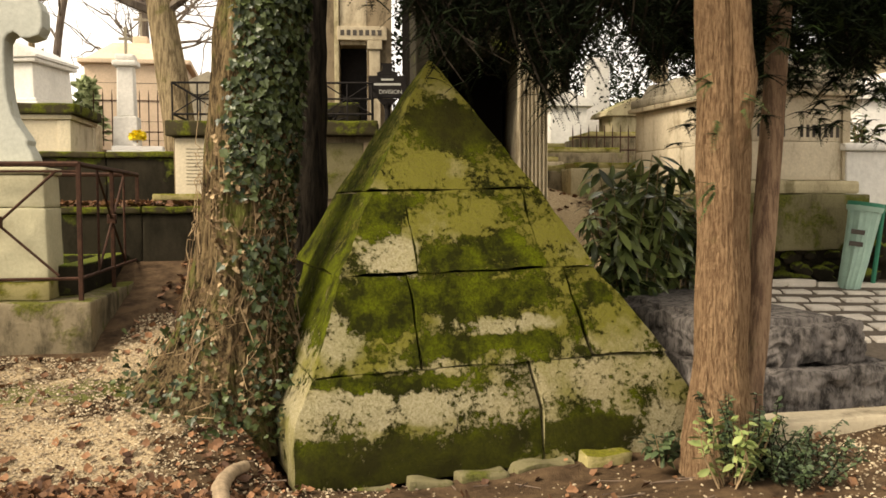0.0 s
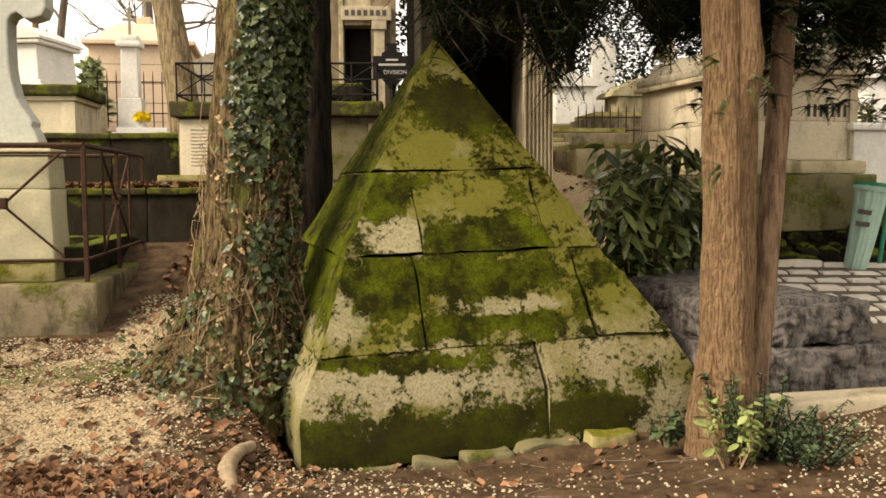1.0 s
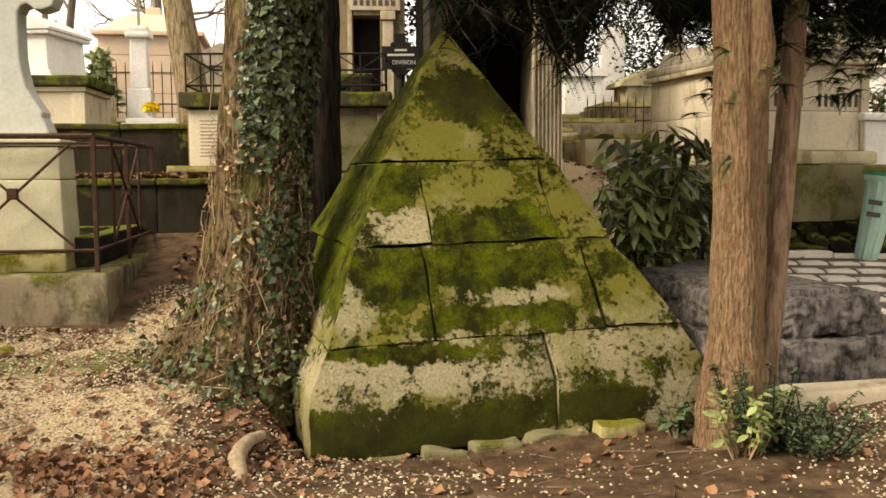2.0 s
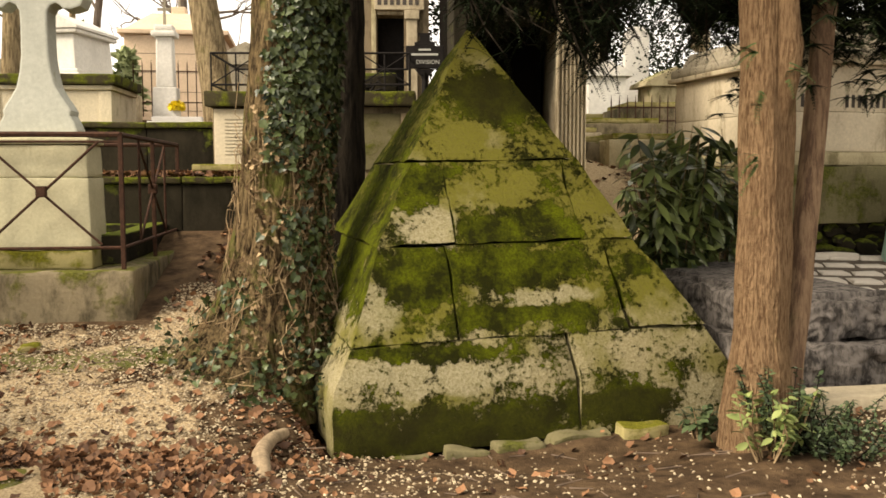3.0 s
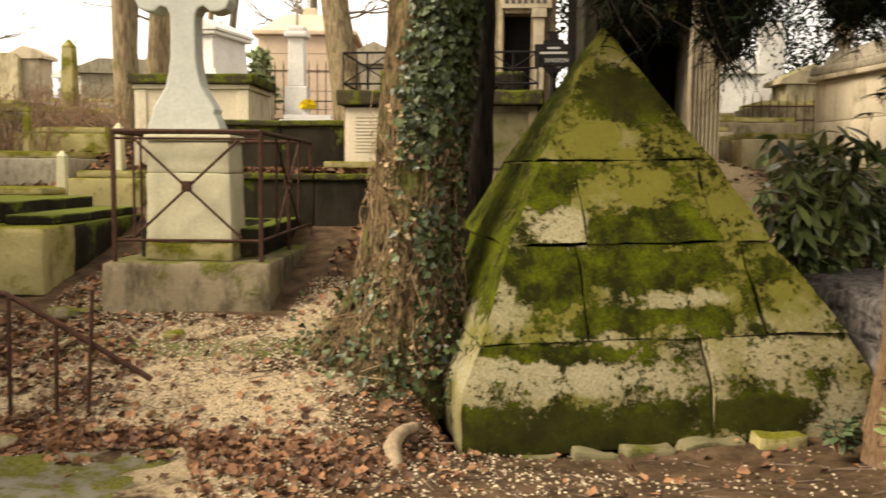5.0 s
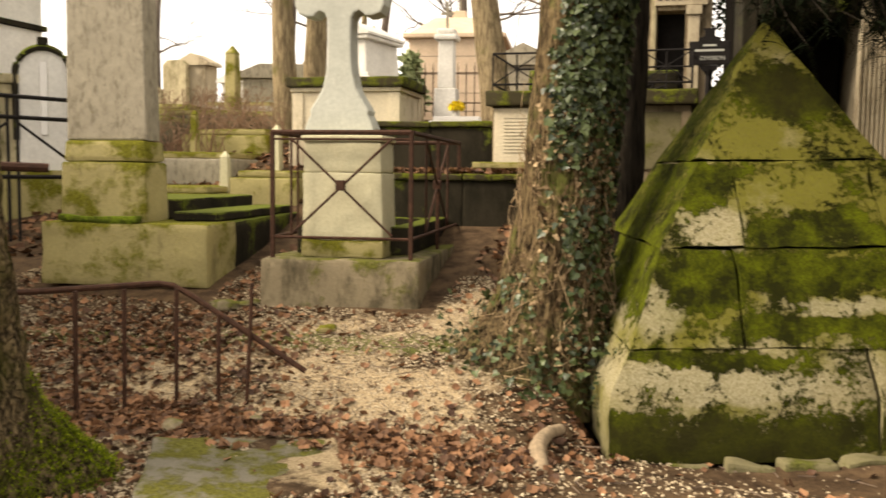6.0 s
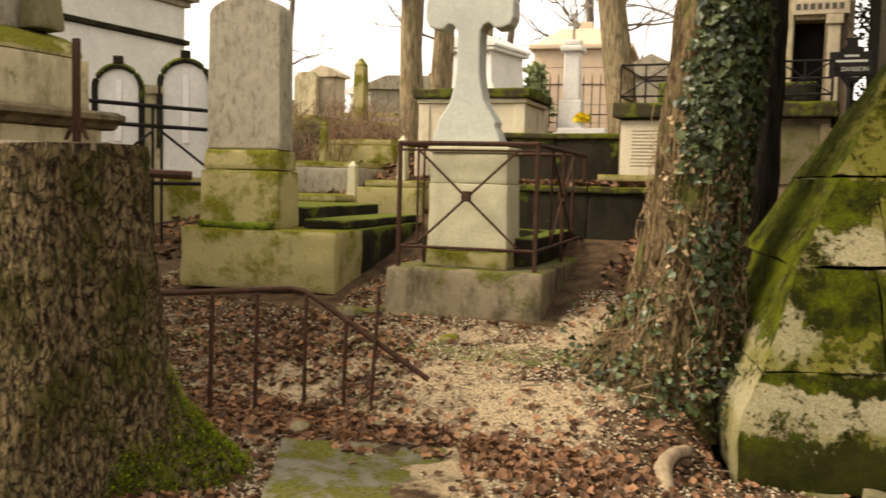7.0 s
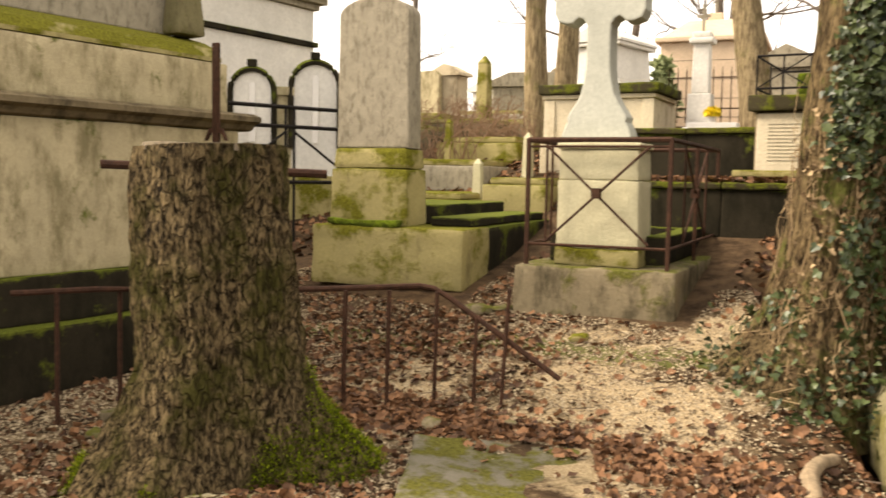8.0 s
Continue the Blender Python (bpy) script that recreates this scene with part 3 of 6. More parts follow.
# ---- the tall rounded stele on its plot ----
def stele_grave():
    m = pose(-3.50, 5.82, 0.98, 0, 0, 7)
    W, L = 1.30, 2.3
    base = thing("stele_plot", m, "broad low stone grave base green with algae, edge broken", "grave")
    part("front_course", box(-W, 0, 0, 0.55, -0.46, 0, 0.03, 0.014, 7, 0, 5.1), LIME_MOSS, base, "algae-stained front stone", True)
    # side stones near-black: damp moss, with their shade put into the colour
    part("side_course", box(-0.36, -0.006, 0.53, L, -0.46, -0.004, 0.03, 0.014, 6, 0, 6.1), DARKST, base, "damp side stone blackened to show its shaded face", True)
    part("side_course", box(-W + 0.006, -W + 0.36, 0.53, L, -0.46, -0.004, 0.03, 0.014, 6, 0, 7.1), DARKST, base, "damp side stone blackened to show its shaded face", True)
    part("bed", box(-W + 0.362, -0.362, 0.553, L - 0.01, -0.46, -0.02, 0.02, 0.014, 6), MOSSM, base, "mossy bed", True)
    bed = thing("ledger_slab", m, "mossy ledger slab with dark stone kerbs", "grave slab")
    part("slab", box(-0.42, -0.06, 0.35, L - 0.15, 0.0, 0.07, 0.015, 0.006, 5, 0.0, 3), DARKST, bed)
    part("slab", box(-W + 0.06, -0.46, 0.62, L - 0.15, 0.0, 0.16, 0.015, 0.006, 5, 0.0, 8), DARKST, bed)
    s = thing("stele", m @ pose(-0.83, 0.24, 0), "grey weathered round-headed stele on a lichened pedestal", "gravestone")
    part("pedestal", box(-0.335, 0.335, -0.18, 0.2, 0.0, 0.44, 0.018, 0.008, 6, 0.008, 1), LIME_MOSS, s, "lichen-green pedestal block", True)
    part("collar", box(-0.325, 0.325, -0.16, 0.18, 0.443, 0.60, 0.03, 0.006, 5, 0.012, 7), LIME_MOSS, s, "", True)
    w = 0.315
    out = [(w, 0.0), (w - 0.012, 1.02)] + [((w - 0.012) * math.cos(a), 1.02 + 0.14 * math.sin(a)) for a in [math.pi * i / 14 for i in range(1, 14)]] + [(-w + 0.012, 1.02), (-w, 0.0)]
    bm = prism([(x, z + 0.602) for x, z in out], -0.11, 0.11, 0.014)
    part("slab", bm, GREYST, s, "grey rough stone slab")
    part("moss_skirt", box(-0.335, 0.31, -0.235, -0.182, -0.005, 0.045, 0.02, 0.02, 8), MOSSM, s, "moss along the foot", True)


stele_grave()


# ---- the great tomb beside the stump ----
# darker brown than the tomb body, over the whole ledge
LEDGE = stone("dark_brown_stone", (0.19, 0.15, 0.09), (0.05, 0.04, 0.025), (0.12, 0.12, 0.04), 0.8, 0.52, 0.05, 2.0, 47.0)


def great_tomb():
    m = pose(-4.92, 5.02, 0.35, 0, 0, -1)
    t = thing("sarcophagus_tomb", m, "large pale limestone sarcophagus tomb with moulded ledge and sloped lid", "tomb")
    L, W = 3.6, 1.7
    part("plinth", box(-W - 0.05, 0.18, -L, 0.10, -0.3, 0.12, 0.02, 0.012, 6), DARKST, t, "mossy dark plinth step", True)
    # near-black course between the plinth and the pale body
    part("lower_block", box(-W - 0.02, 0.06, -L, 0.02, 0.123, 0.40, 0.015, 0.02, 9), DARKST, t, "near-black footing with broken edges", True)
    part("body", box(-W, 0.0, -L, -0.04, 0.403, 1.32, 0.012, 0.006, 6), LIME, t, "", True)
    led = [(0.0, 1.323), (0.035, 1.335), (0.06, 1.37), (0.12, 1.39), (0.12, 1.425), (0.05, 1.45), (-0.02, 1.45), (-W, 1.45), (-W, 1.323)]
    part("ledge", prism(led, -L, 0.07), LEDGE, t, "dark brown moulded ledge")
    part("upper_body", box(-W, -0.05, -L, -0.10, 1.453, 1.80, 0.015, 0.006, 6), LIME, t, "", True)
    lid = [(-0.045, 1.803), (-0.045, 1.83), (-0.10, 1.90), (-0.20, 1.945), (-0.34, 1.985), (-W + 0.3, 1.985), (-W, 1.85), (-W, 1.803)]
    part("lid", prism(lid, -L, -0.16, 0.01), LIME_MOSS, t, "lichened sloped lid")
    part("upper_slab", box(-W + 0.2, -0.36, -L, -0.35, 1.988, 2.5, 0.01), GREYST, t, "grey slab on the lid")
    part("finial_block", box(-0.34, -0.16, -0.46, -0.20, 1.98, 2.30, 0.03, 0.01, 4, 0.02), DARKGREEN, t, "mossy finial block", True)


DARKGREEN = stone("green_stained_stone", (0.17, 0.15, 0.08), (0.05, 0.045, 0.022), (0.08, 0.083, 0.018), 0.55, 0.6, 0.0, 1.5, 44.0)
great_tomb()

# ---- stump, leaning rail and slab ----
MOSSTUFT = leafy("moss_blade", (0.035, 0.050, 0.004), (0.26, 0.32, 0.014), 0.9, 0.1)


def stump():
    s = thing("tree_stump", pose(-3.08, 2.92, 0.06), "tall sawn tree stump with furrowed brown bark and mossy roots", "tree stump")
    lob = lambda a, f: 0.10 * math.sin(3 * a + 0.5) * (1 - f) + 0.05 * math.sin(5 * a + 1) + (0.80 * max(0, math.cos(a - 0.55)) ** 6 + 0.34 * max(0, math.cos(a - 3.5)) ** 3 + 0.26 * max(0, math.cos(a + 1.9)) ** 4) * max(0, 1 - f / 0.44) ** 1.6
    n = 60
    pts = [(0.01 * math.sin(i * 0.08) - 0.05 * i / n, 0.0, -0.12 + 1.54 * i / n) for i in range(n + 1)]
    rad = [0.36 * (1 + 0.42 * max(0.0, 1 - 2.2 * i / n) ** 1.7) + 0.004 * math.sin(i) for i in range(n + 1)]
    rad = [r * (1.0 - 0.10 * i / n) for i, r in enumerate(rad)]
    bm = tube(pts, rad, 160, 0.05, lob)
    for v in bm.verts:
        a = math.atan2(v.co.y, v.co.x)
        ridge = noise.fractal(Vector((math.cos(a) * 7, math.sin(a) * 7, v.co.z * 1.6)), 1.0, 2.0, 4)
        k = 1 + 0.075 * ridge + 0.02 * noise.noise(Vector((math.cos(a) * 22, math.sin(a) * 22, v.co.z * 9)))
        v.co.x *= k
        v.co.y *= k
    body = part("bark", bm, STUMPBARK, s, "", True)
    bm = bmesh.new()
    bmesh.ops.create_cone(bm, cap_ends=True, segments=48, radius1=0.30, radius2=0.29, depth=0.03)
    rough_up(bm, 0.012, 0.06)
    top = part("sawn_top", bm, plain("grey_end_grain", (0.15, 0.12, 0.08), 0.95, 0, 0.4, 30), s, "grey weathered sawn face")
    top.matrix_basis = pose(-0.05, 0, 1.415)
    rng = random.Random(19)
    rows = []
    blade = [(-0.3, 0, 0), (0.3, 0, 0), (0.0, 0.1, 1.0)]
    skin = [v for v in body.data.vertices if v.co.z < 0.62 and (-2.9 < math.atan2(v.co.y, v.co.x) < 1.7)]
    while len(rows) < 26000:
        v = skin[rng.randint(0, len(skin) - 1)]
        p = v.co
        a = math.atan2(p.y, p.x)
        reach = 0.44 * max(0.0, math.cos(a - 0.40)) ** 2.2 + 0.10 * max(0.0, math.cos(a - 4.0)) ** 3 - 0.03
        if p.z > reach * rng.uniform(0.4, 1.1) + 0.12 * noise.noise(Vector((p.x * 6, p.y * 6, p.z * 5))):
            continue
        d = v.normal + Vector((rng.gauss(0, 0.5), rng.gauss(0, 0.5), rng.gauss(0.3, 0.5)))
        rows.append((Matrix.LocRotScale(p + v.normal * 0.004 + Vector((rng.gauss(0, 0.01), rng.gauss(0, 0.01), rng.gauss(0, 0.01))), d.to_track_quat("Z", "Y"), (rng.uniform(0.008, 0.018),) * 3), blade, [(0, 1, 2)]))
    tuft = scatter_mesh("moss_tuft", rows, MOSSTUFT, s)
    tuft["kind"] = "stuff"


stump()


def leaning_rail():
    r = thing("low_rail", pose(-2.80, 4.22, 0.12, 0, 0, 0), "rusty low iron rail bent down to the ground at one end", "railing")
    top = [(-1.55, -1.46, 0.63), (-1.3, -1.14, 0.64), (-0.5, -0.40, 0.63), (-0.06, 0.0, 0.645), (0.02, 0.02, 0.635), (0.12, 0.04, 0.58), (0.73, 0.13, 0.20)]
    part("top_rail", tube(top, 0.016, 8), RUST, r)
    for x, y, z in ((-0.34, -0.32, 0.63), (-0.14, -0.20, 0.635), (0.04, 0.0, 0.62), (0.26, 0.05, 0.49), (-1.42, -1.3, 0.63), (-1.25, -1.05, 0.63), (-0.36, -0.30, 0.60)):
        part("bar", bar((x, y, -0.05), (x + 0.01, y, z), 0.0125), RUST, r)
    part("leaning_bar", bar((0.42, 0.06, -0.03), (0.455, 0.07, 0.66), 0.012), RUST, r)


leaning_rail()
SLABM = stone("olive_moss_slab", (0.20, 0.18, 0.135), (0.12, 0.11, 0.08), (0.10, 0.095, 0.02), 0.60, 0.66, 0.12, 1.6, 51.0)
bm = box(-0.42, 0.42, -0.5, 0.33, -0.09, 0.045, 0.02, 0.02, 7, 0.0, 6)
solo("ground_slab", bm, SLABM, pose(-1.96, 3.48, 0.065, 2, 3, 26), "flat broken stone slab with olive moss, half sunk in litter", "stone slab", soft=True)


# ---- trees ----
def trunk_points(a, b, n, bend=0.0):
    a, b = Vector(a), Vector(b)
    return [a.lerp(b, i / n) + Vector((bend * math.sin(math.pi * i / n), 0, 0)) for i in range(n + 1)]


def furrow(bm, pts, depth, freq, run):
    """Cuts bark furrows along a standing trunk."""
    a, b = pts[0], pts[-1]
    for v in bm.verts:
        k = (v.co.z - a.z) / (b.z - a.z)
        c = a.lerp(b, k)
        d = Vector((v.co.x - c.x, v.co.y - c.y, 0))
        if d.length < 1e-4:
            continue
        u = d.normalized()
        n = noise.fractal(Vector((u.x * freq, u.y * freq, v.co.z * run)), 1.0, 2.0, 4)
        v.co += d * depth * n


def ivy_tree():
    t = thing("ivy_clad_tree", pose(-0.97, 5.36, 0.1), "leaning old tree trunk clad in ivy and dry stems", "tree")
    n = 44
    pts = trunk_points((0, 0, -0.1), (0.42, 0.25, 4.6), n, -0.05)
    rad = [0.252 + 0.28 * max(0, 1 - i / n * 4.0) ** 2 - 0.03 * i / n for i in range(n + 1)]
    lob = lambda a, f: 0.12 * math.sin(4 * a + 1.0) * max(0, 1 - 3 * f) + 0.05 * math.sin(3 * a) + 0.60 * max(0, math.cos(a - 3.6)) ** 2 * max(0, 1 - 5 * f) ** 1.6
    bm = tube(pts, rad, 120, 0.10, lob)
    furrow(bm, pts, 0.10, 12, 1.6)
    part("trunk", bm, IVYBARK, t, "", True)
    rng = random.Random(5)
    leaf_v = [(0, 0, 0), (0.42, -0.12, 0.06), (0.62, 0.30, 0.12), (0.34, 0.48, 0.04), (0.30, 0.75, 0.05), (0, 1.08, -0.1), (-0.30, 0.75, 0.05), (-0.34, 0.48, 0.04), (-0.62, 0.30, 0.12), (-0.42, -0.12, 0.06), (0, 0.5, -0.03)]
    leaf_f = [(10, 0, 1), (10, 1, 2, 3), (10, 3, 4, 5), (10, 5, 6, 7), (10, 7, 8, 9), (10, 9, 0)]
    rows, dry = [], []

    def on_trunk(a, f, lift):
        i = min(n - 1, int(f * n))
        p = pts[i].lerp(pts[i + 1], f * n - i)
        r = rad[i] * (1.02 + lob(a, f)) + lift
        return p + Vector((math.cos(a) * r, math.sin(a) * r, 0))

    def flat_leaf(a, f, lift, size, loose):
        q = Vector((math.cos(a), math.sin(a), 0.15)).to_track_quat("Z", "Y") @ Euler((rng.gauss(0.1, loose), rng.gauss(0, loose), math.pi + rng.gauss(0, 0.9))).to_quaternion()
        return (Matrix.LocRotScale(on_trunk(a, f, lift), q, (size,) * 3), leaf_v, leaf_f)

    # thick ivy above, thinning to litter and stems in the middle, tufts again at the foot
    for _ in range(60000):
        f, a = rng.uniform(0.015, 0.66), rng.uniform(2.9, 7.2)
        h = math.sin(a - 4.89) if abs(a - 4.89) < 1.57 else math.copysign(1.0, a - 4.89)
        clump = noise.noise(Vector((a * 2.6, f * 16, 1))) + 0.5 * noise.noise(Vector((a * 6, f * 40, 4)))
        upper = smooth(0.29, 0.36, f) * smooth(-0.62 - 0.15 * clump, -0.30, h) * 0.75
        middle = smooth(0.14, 0.18, f) * smooth(0.36, 0.28, f) * smooth(-0.45, 0.15, h) * smooth(-0.2, 0.3, clump) * 0.75
        foot = smooth(0.18, 0.13, f) * smooth(-0.1, 0.3, clump) * smooth(0.95, 0.7, h) * 0.65
        if rng.random() < (upper + middle + foot) * 0.17:
            rows.append(flat_leaf(a, f, rng.uniform(0.0, 0.065), rng.uniform(0.020, 0.050), 0.42))
        elif 0.05 < f < 0.38 and rng.random() < 0.09 * smooth(-0.85, -0.4, h) * smooth(-0.3, 0.2, clump + 0.2):
            dry.append(flat_leaf(a, f, rng.uniform(0.0, 0.05), rng.uniform(0.014, 0.032), 0.8))
    scatter_mesh("ivy_leaves", rows, IVYLEAF, t)["label"] = "dark glossy ivy leaves"
    scatter_mesh("dead_ivy_leaves", dry, DRYIVY, t)["label"] = "withered brown ivy leaves"
    bm = bmesh.new()
    for s in range(70):
        a, f = rng.uniform(3.2, 6.5), rng.uniform(0.02, 0.30)
        line = []
        for k in range(rng.randint(5, 13)):
            line.append(on_trunk(a, f, rng.uniform(0.01, 0.06)))
            f = min(0.42, max(0.0, f + rng.gauss(0.010, 0.014)))
            a += rng.gauss(0, 0.16)
        add_tube(bm, line, [rng.uniform(0.0014, 0.0042)] * len(line), 4)
    part("dry_stem", bm, DRYIVY, t, "pale dry ivy stems and roots")["kind"] = "stuff"
    rows = []
    for _ in range(620):
        a, r = rng.uniform(3.0, 6.2), rng.uniform(0.38, 0.66)
        p = Vector((math.cos(a) * r, math.sin(a) * r, 0.02 + max(0.0, rng.gauss(0.12, 0.12))))
        rows.append((Matrix.LocRotScale(p, spin(rng, 0.9).to_quaternion(), (rng.uniform(0.02, 0.045),) * 3), leaf_v, leaf_f))
    scatter_mesh("foot_ivy", rows, IVYLEAF, t)


DARKBARK = bark("dark_wet_bark", (0.035, 0.028, 0.02), (0.010, 0.008, 0.006), (0.03, 0.035, 0.01), 0.7, 3.0)
ivy_tree()
dk = thing("dark_tree", pose(-0.74, 7.2, 0.6), "dark wet tree trunk behind the pyramid tomb", "tree")
part("trunk", tube(trunk_points((0, 0, -0.2), (0.22, 0.1, 5.2), 30, -0.04), [0.19 - 0.04 * i / 30 for i in range(31)], 28, 0.15), DARKBARK, dk, "", True)
part("limb", tube(trunk_points((0.12, 0.05, 2.3), (0.7, 0.5, 4.6), 12, 0.1), [0.08 - 0.004 * i for i in range(13)], 14, 0.15), DARKBARK, dk, "", True)


def blade_leaf(n=4, wide=0.16, fold=0.06, curl=0.18):
    v, f = [], []
    for i in range(n + 1):
        t = i / n
        wdt = wide * math.sin(math.pi * min(1, t * 0.94 + 0.06)) ** 0.8
        z = -curl * t * t
        v += [(-wdt, t, z + fold * wdt * 4), (0, t, z), (wdt, t, z + fold * wdt * 4)]
    for i in range(n):
        a = i * 3
        f += [(a, a + 1, a + 4, a + 3), (a + 1, a + 2, a + 5, a + 4)]
    return v, f


def needle_spray(rng, p, direction, length, rows, droop=0.25, leaf=0.02):
    """A flat spray of needles along a hanging twig."""
    v = [(-0.26, 0, 0), (0.26, 0, 0), (0.18, 1, 0), (-0.18, 1, 0)]
    d = direction.normalized()
    side = d.cross(Vector((0, 0, 1)))
    side = side.normalized() if side.length > 0.1 else Vector((1, 0, 0))
    steps = max(3, int(length / 0.010))
    for i in range(steps):
        f = i / steps
        c = p + d * length * f + Vector((0, 0, -droop * length * f * f))
        for s in (-1, 1):
            aim = (side * s * 0.9 + d * 0.7 + Vector((0, 0, -0.25))).normalized()
            q = aim.to_track_quat("Y", "Z")
            rows.append((Matrix.LocRotScale(c, q, (leaf * rng.uniform(0.9, 1.4) * (1.2 - 0.6 * f),) * 3), v, [(0, 1, 2, 3)]))


def yew_tree():
    t = thing("yew_tree", pose(1.555, 4.29, 0.16), "yew with reddish fibrous bark and two trunks", "tree")
    lob = lambda a, f: 0.09 * math.sin(2 * a + 0.6) + 0.03 * math.sin(5 * a + 9 * f)
    n = 60
    pts = trunk_points((0, 0, -0.1), (0.0, 0.12, 3.4), n, 0.03)
    rad = [0.126 + 0.05 * max(0, 1 - 6 * i / n) + 0.004 * math.sin(i * 0.55) - 0.01 * i / n for i in range(n + 1)]
    bm = tube(pts, rad, 120, 0.03, lob)
    furrow(bm, pts, 0.055, 13, 1.3)
    part("trunk", bm, YEWBARK, t, "", True)
    pts2 = trunk_points((0.17, 0.10, -0.1), (0.50, 0.42, 3.3), n, 0.02)
    part("second_trunk", tube(pts2, [0.06 - 0.004 * i / n + 0.03 * max(0, 1 - 9 * i / n) for i in range(n + 1)], 28, 0.1), YEWBARK2, t, "thin darker second trunk", True)
    part("fused_stem", tube([(0.04, 0.0, 1.30), (0.07, -0.01, 1.5), (0.09, -0.02, 1.65), (0.098, -0.03, 1.80), (0.085, -0.03, 1.95), (0.06, -0.03, 2.4), (0.05, -0.02, 3.2)], [0.03, 0.05, 0.056, 0.062, 0.05, 0.05, 0.045], 24, 0.12), YEWBARK, t, "", True)
    rng = random.Random(11)
    rows, fresh = [], []
    bm = bmesh.new()
    # hanging boughs above and behind the pyramid
    for _ in range(900):
        x, y = rng.uniform(-1.75, 2.6), rng.uniform(0.25, 3.2)
        wx, wy = 1.555 + x, 4.29 + y
        low = yew_low(wx, wy)
        z = low + abs(rng.gauss(0, 0.30)) + 0.02
        a = Vector((rng.gauss(0, 0.5), rng.gauss(0, 0.5), -0.75))
        line = [Vector((x, y, z - 0.16)) - a * 0.35 + Vector((0, 0, 0.12)), Vector((x, y, z - 0.16)), Vector((x, y, z - 0.16)) + a * 0.2]
        add_tube(bm, line, [0.008, 0.006, 0.002], 4)
        for s in range(11):
            needle_spray(rng, line[0].lerp(line[2], rng.random()), Vector((rng.gauss(0, 1), rng.gauss(0, 1), rng.uniform(-0.9, 0.3))), rng.uniform(0.10, 0.20), rows, 0.5, 0.017)
    for (x0, z0, x1, z1) in ((-0.22, 1.78, -0.04, 1.98), (-0.16, 1.55, -0.02, 1.62), (-0.18, 1.3, -0.05, 1.42), (0.10, 1.68, 0.24, 1.7)):
        for s in range(5):
            needle_spray(rng, Vector((x0 * 0.5, -0.16, z0 + rng.uniform(-0.04, 0.04))), Vector((x0 + rng.gauss(0, 0.08), -0.12, rng.gauss(-0.03, 0.08))), rng.uniform(0.08, 0.15), fresh, 0.4, 0.018)
    # sprays of the right-hand side
    for _ in range(620):
        x, y, z = rng.uniform(0.12, 1.6), rng.uniform(-0.1, 1.5), 2.14 + rng.gauss(0, 0.22)
        for s in range(8):
            needle_spray(rng, Vector((x, y, z)), Vector((rng.gauss(0.2, 1), rng.gauss(0, 1), rng.uniform(-0.6, 0.1))), rng.uniform(0.06, 0.14), fresh if rng.random() < 0.22 else rows, 0.2, 0.016)
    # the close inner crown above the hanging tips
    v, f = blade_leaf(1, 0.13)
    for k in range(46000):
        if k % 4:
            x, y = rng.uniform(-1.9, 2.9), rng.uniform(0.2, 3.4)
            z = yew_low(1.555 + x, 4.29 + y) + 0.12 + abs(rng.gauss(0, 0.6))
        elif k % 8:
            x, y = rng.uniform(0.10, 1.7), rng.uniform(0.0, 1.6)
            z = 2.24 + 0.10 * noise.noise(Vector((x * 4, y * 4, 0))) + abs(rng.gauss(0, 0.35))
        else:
            # unseen foliage on the near side, added to shade the trunk top
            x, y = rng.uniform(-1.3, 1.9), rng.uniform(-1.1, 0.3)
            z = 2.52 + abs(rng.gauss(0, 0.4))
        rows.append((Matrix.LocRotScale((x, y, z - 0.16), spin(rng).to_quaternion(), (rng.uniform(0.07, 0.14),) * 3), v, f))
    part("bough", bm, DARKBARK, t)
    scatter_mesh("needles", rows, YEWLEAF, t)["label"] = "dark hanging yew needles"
    scatter_mesh("fresh_needles", fresh, YEWFRESH, t)["label"] = "brighter green yew sprigs"


def yew_low(x, y):
    """How low the boughs hang above a spot."""
    d = math.hypot(x, y)
    k = x / y
    dip = 0.104 + 0.02 * math.sin(k * 31) + 0.03 * math.sin(k * 57 + 1)
    dip += 0.10 * smooth(0.05, -0.03, k)
    return 1.38 + d * (dip + 0.055)


YEWBARK2 = bark("brown_fibrous_bark", (0.27, 0.18, 0.11), (0.10, 0.06, 0.04), (0.12, 0.11, 0.05), 0.66, 6.0, 30, 0.015)
yew_tree()

# ---- terraces and tombs behind the cross ----
def low_wall(name, m, w, d, h, mat, cap, label, blocks=1, seed=0.0):
    t = thing(name, m, label, "low wall")
    step = w / blocks
    for i in range(blocks):
        part("wall_stone", box(i * step + 0.002, (i + 1) * step - 0.002, 0, d, -0.35, h - 0.06, 0.012, 0.01, 5, 0, seed + i), mat, t, "", True)
        if cap:
            part("coping", box(i * step - 0.012 + 0.015, (i + 1) * step - 0.003, -0.03, d + 0.03, h - 0.057, h, 0.014, 0.008, 5, 0, seed + i + 9), cap, t, "mossy coping stone", True)
    return t


low_wall("terrace_wall", pose(-3.35, 8.62, 1.40, 0, 0, 2), 1.35, 0.9, 0.47, DARKST, MOSSCAP, "dark damp terrace wall with mossy coping", 2, 1)
low_wall("terrace_step", pose(-3.4, 7.66, 0.98, 0, 0, 2), 1.95, 0.22, 0.38, DARKST, MOSSCAP, "dark low terrace step wall topped with litter", 3, 4)
low_wall("terrace_step", pose(-2.1, 8.05, 1.25, 0, 0, 2), 0.75, 0.3, 0.22, DARKST, LIME_MOSS, "small dark mossy step beside the railed tomb", 1, 6)


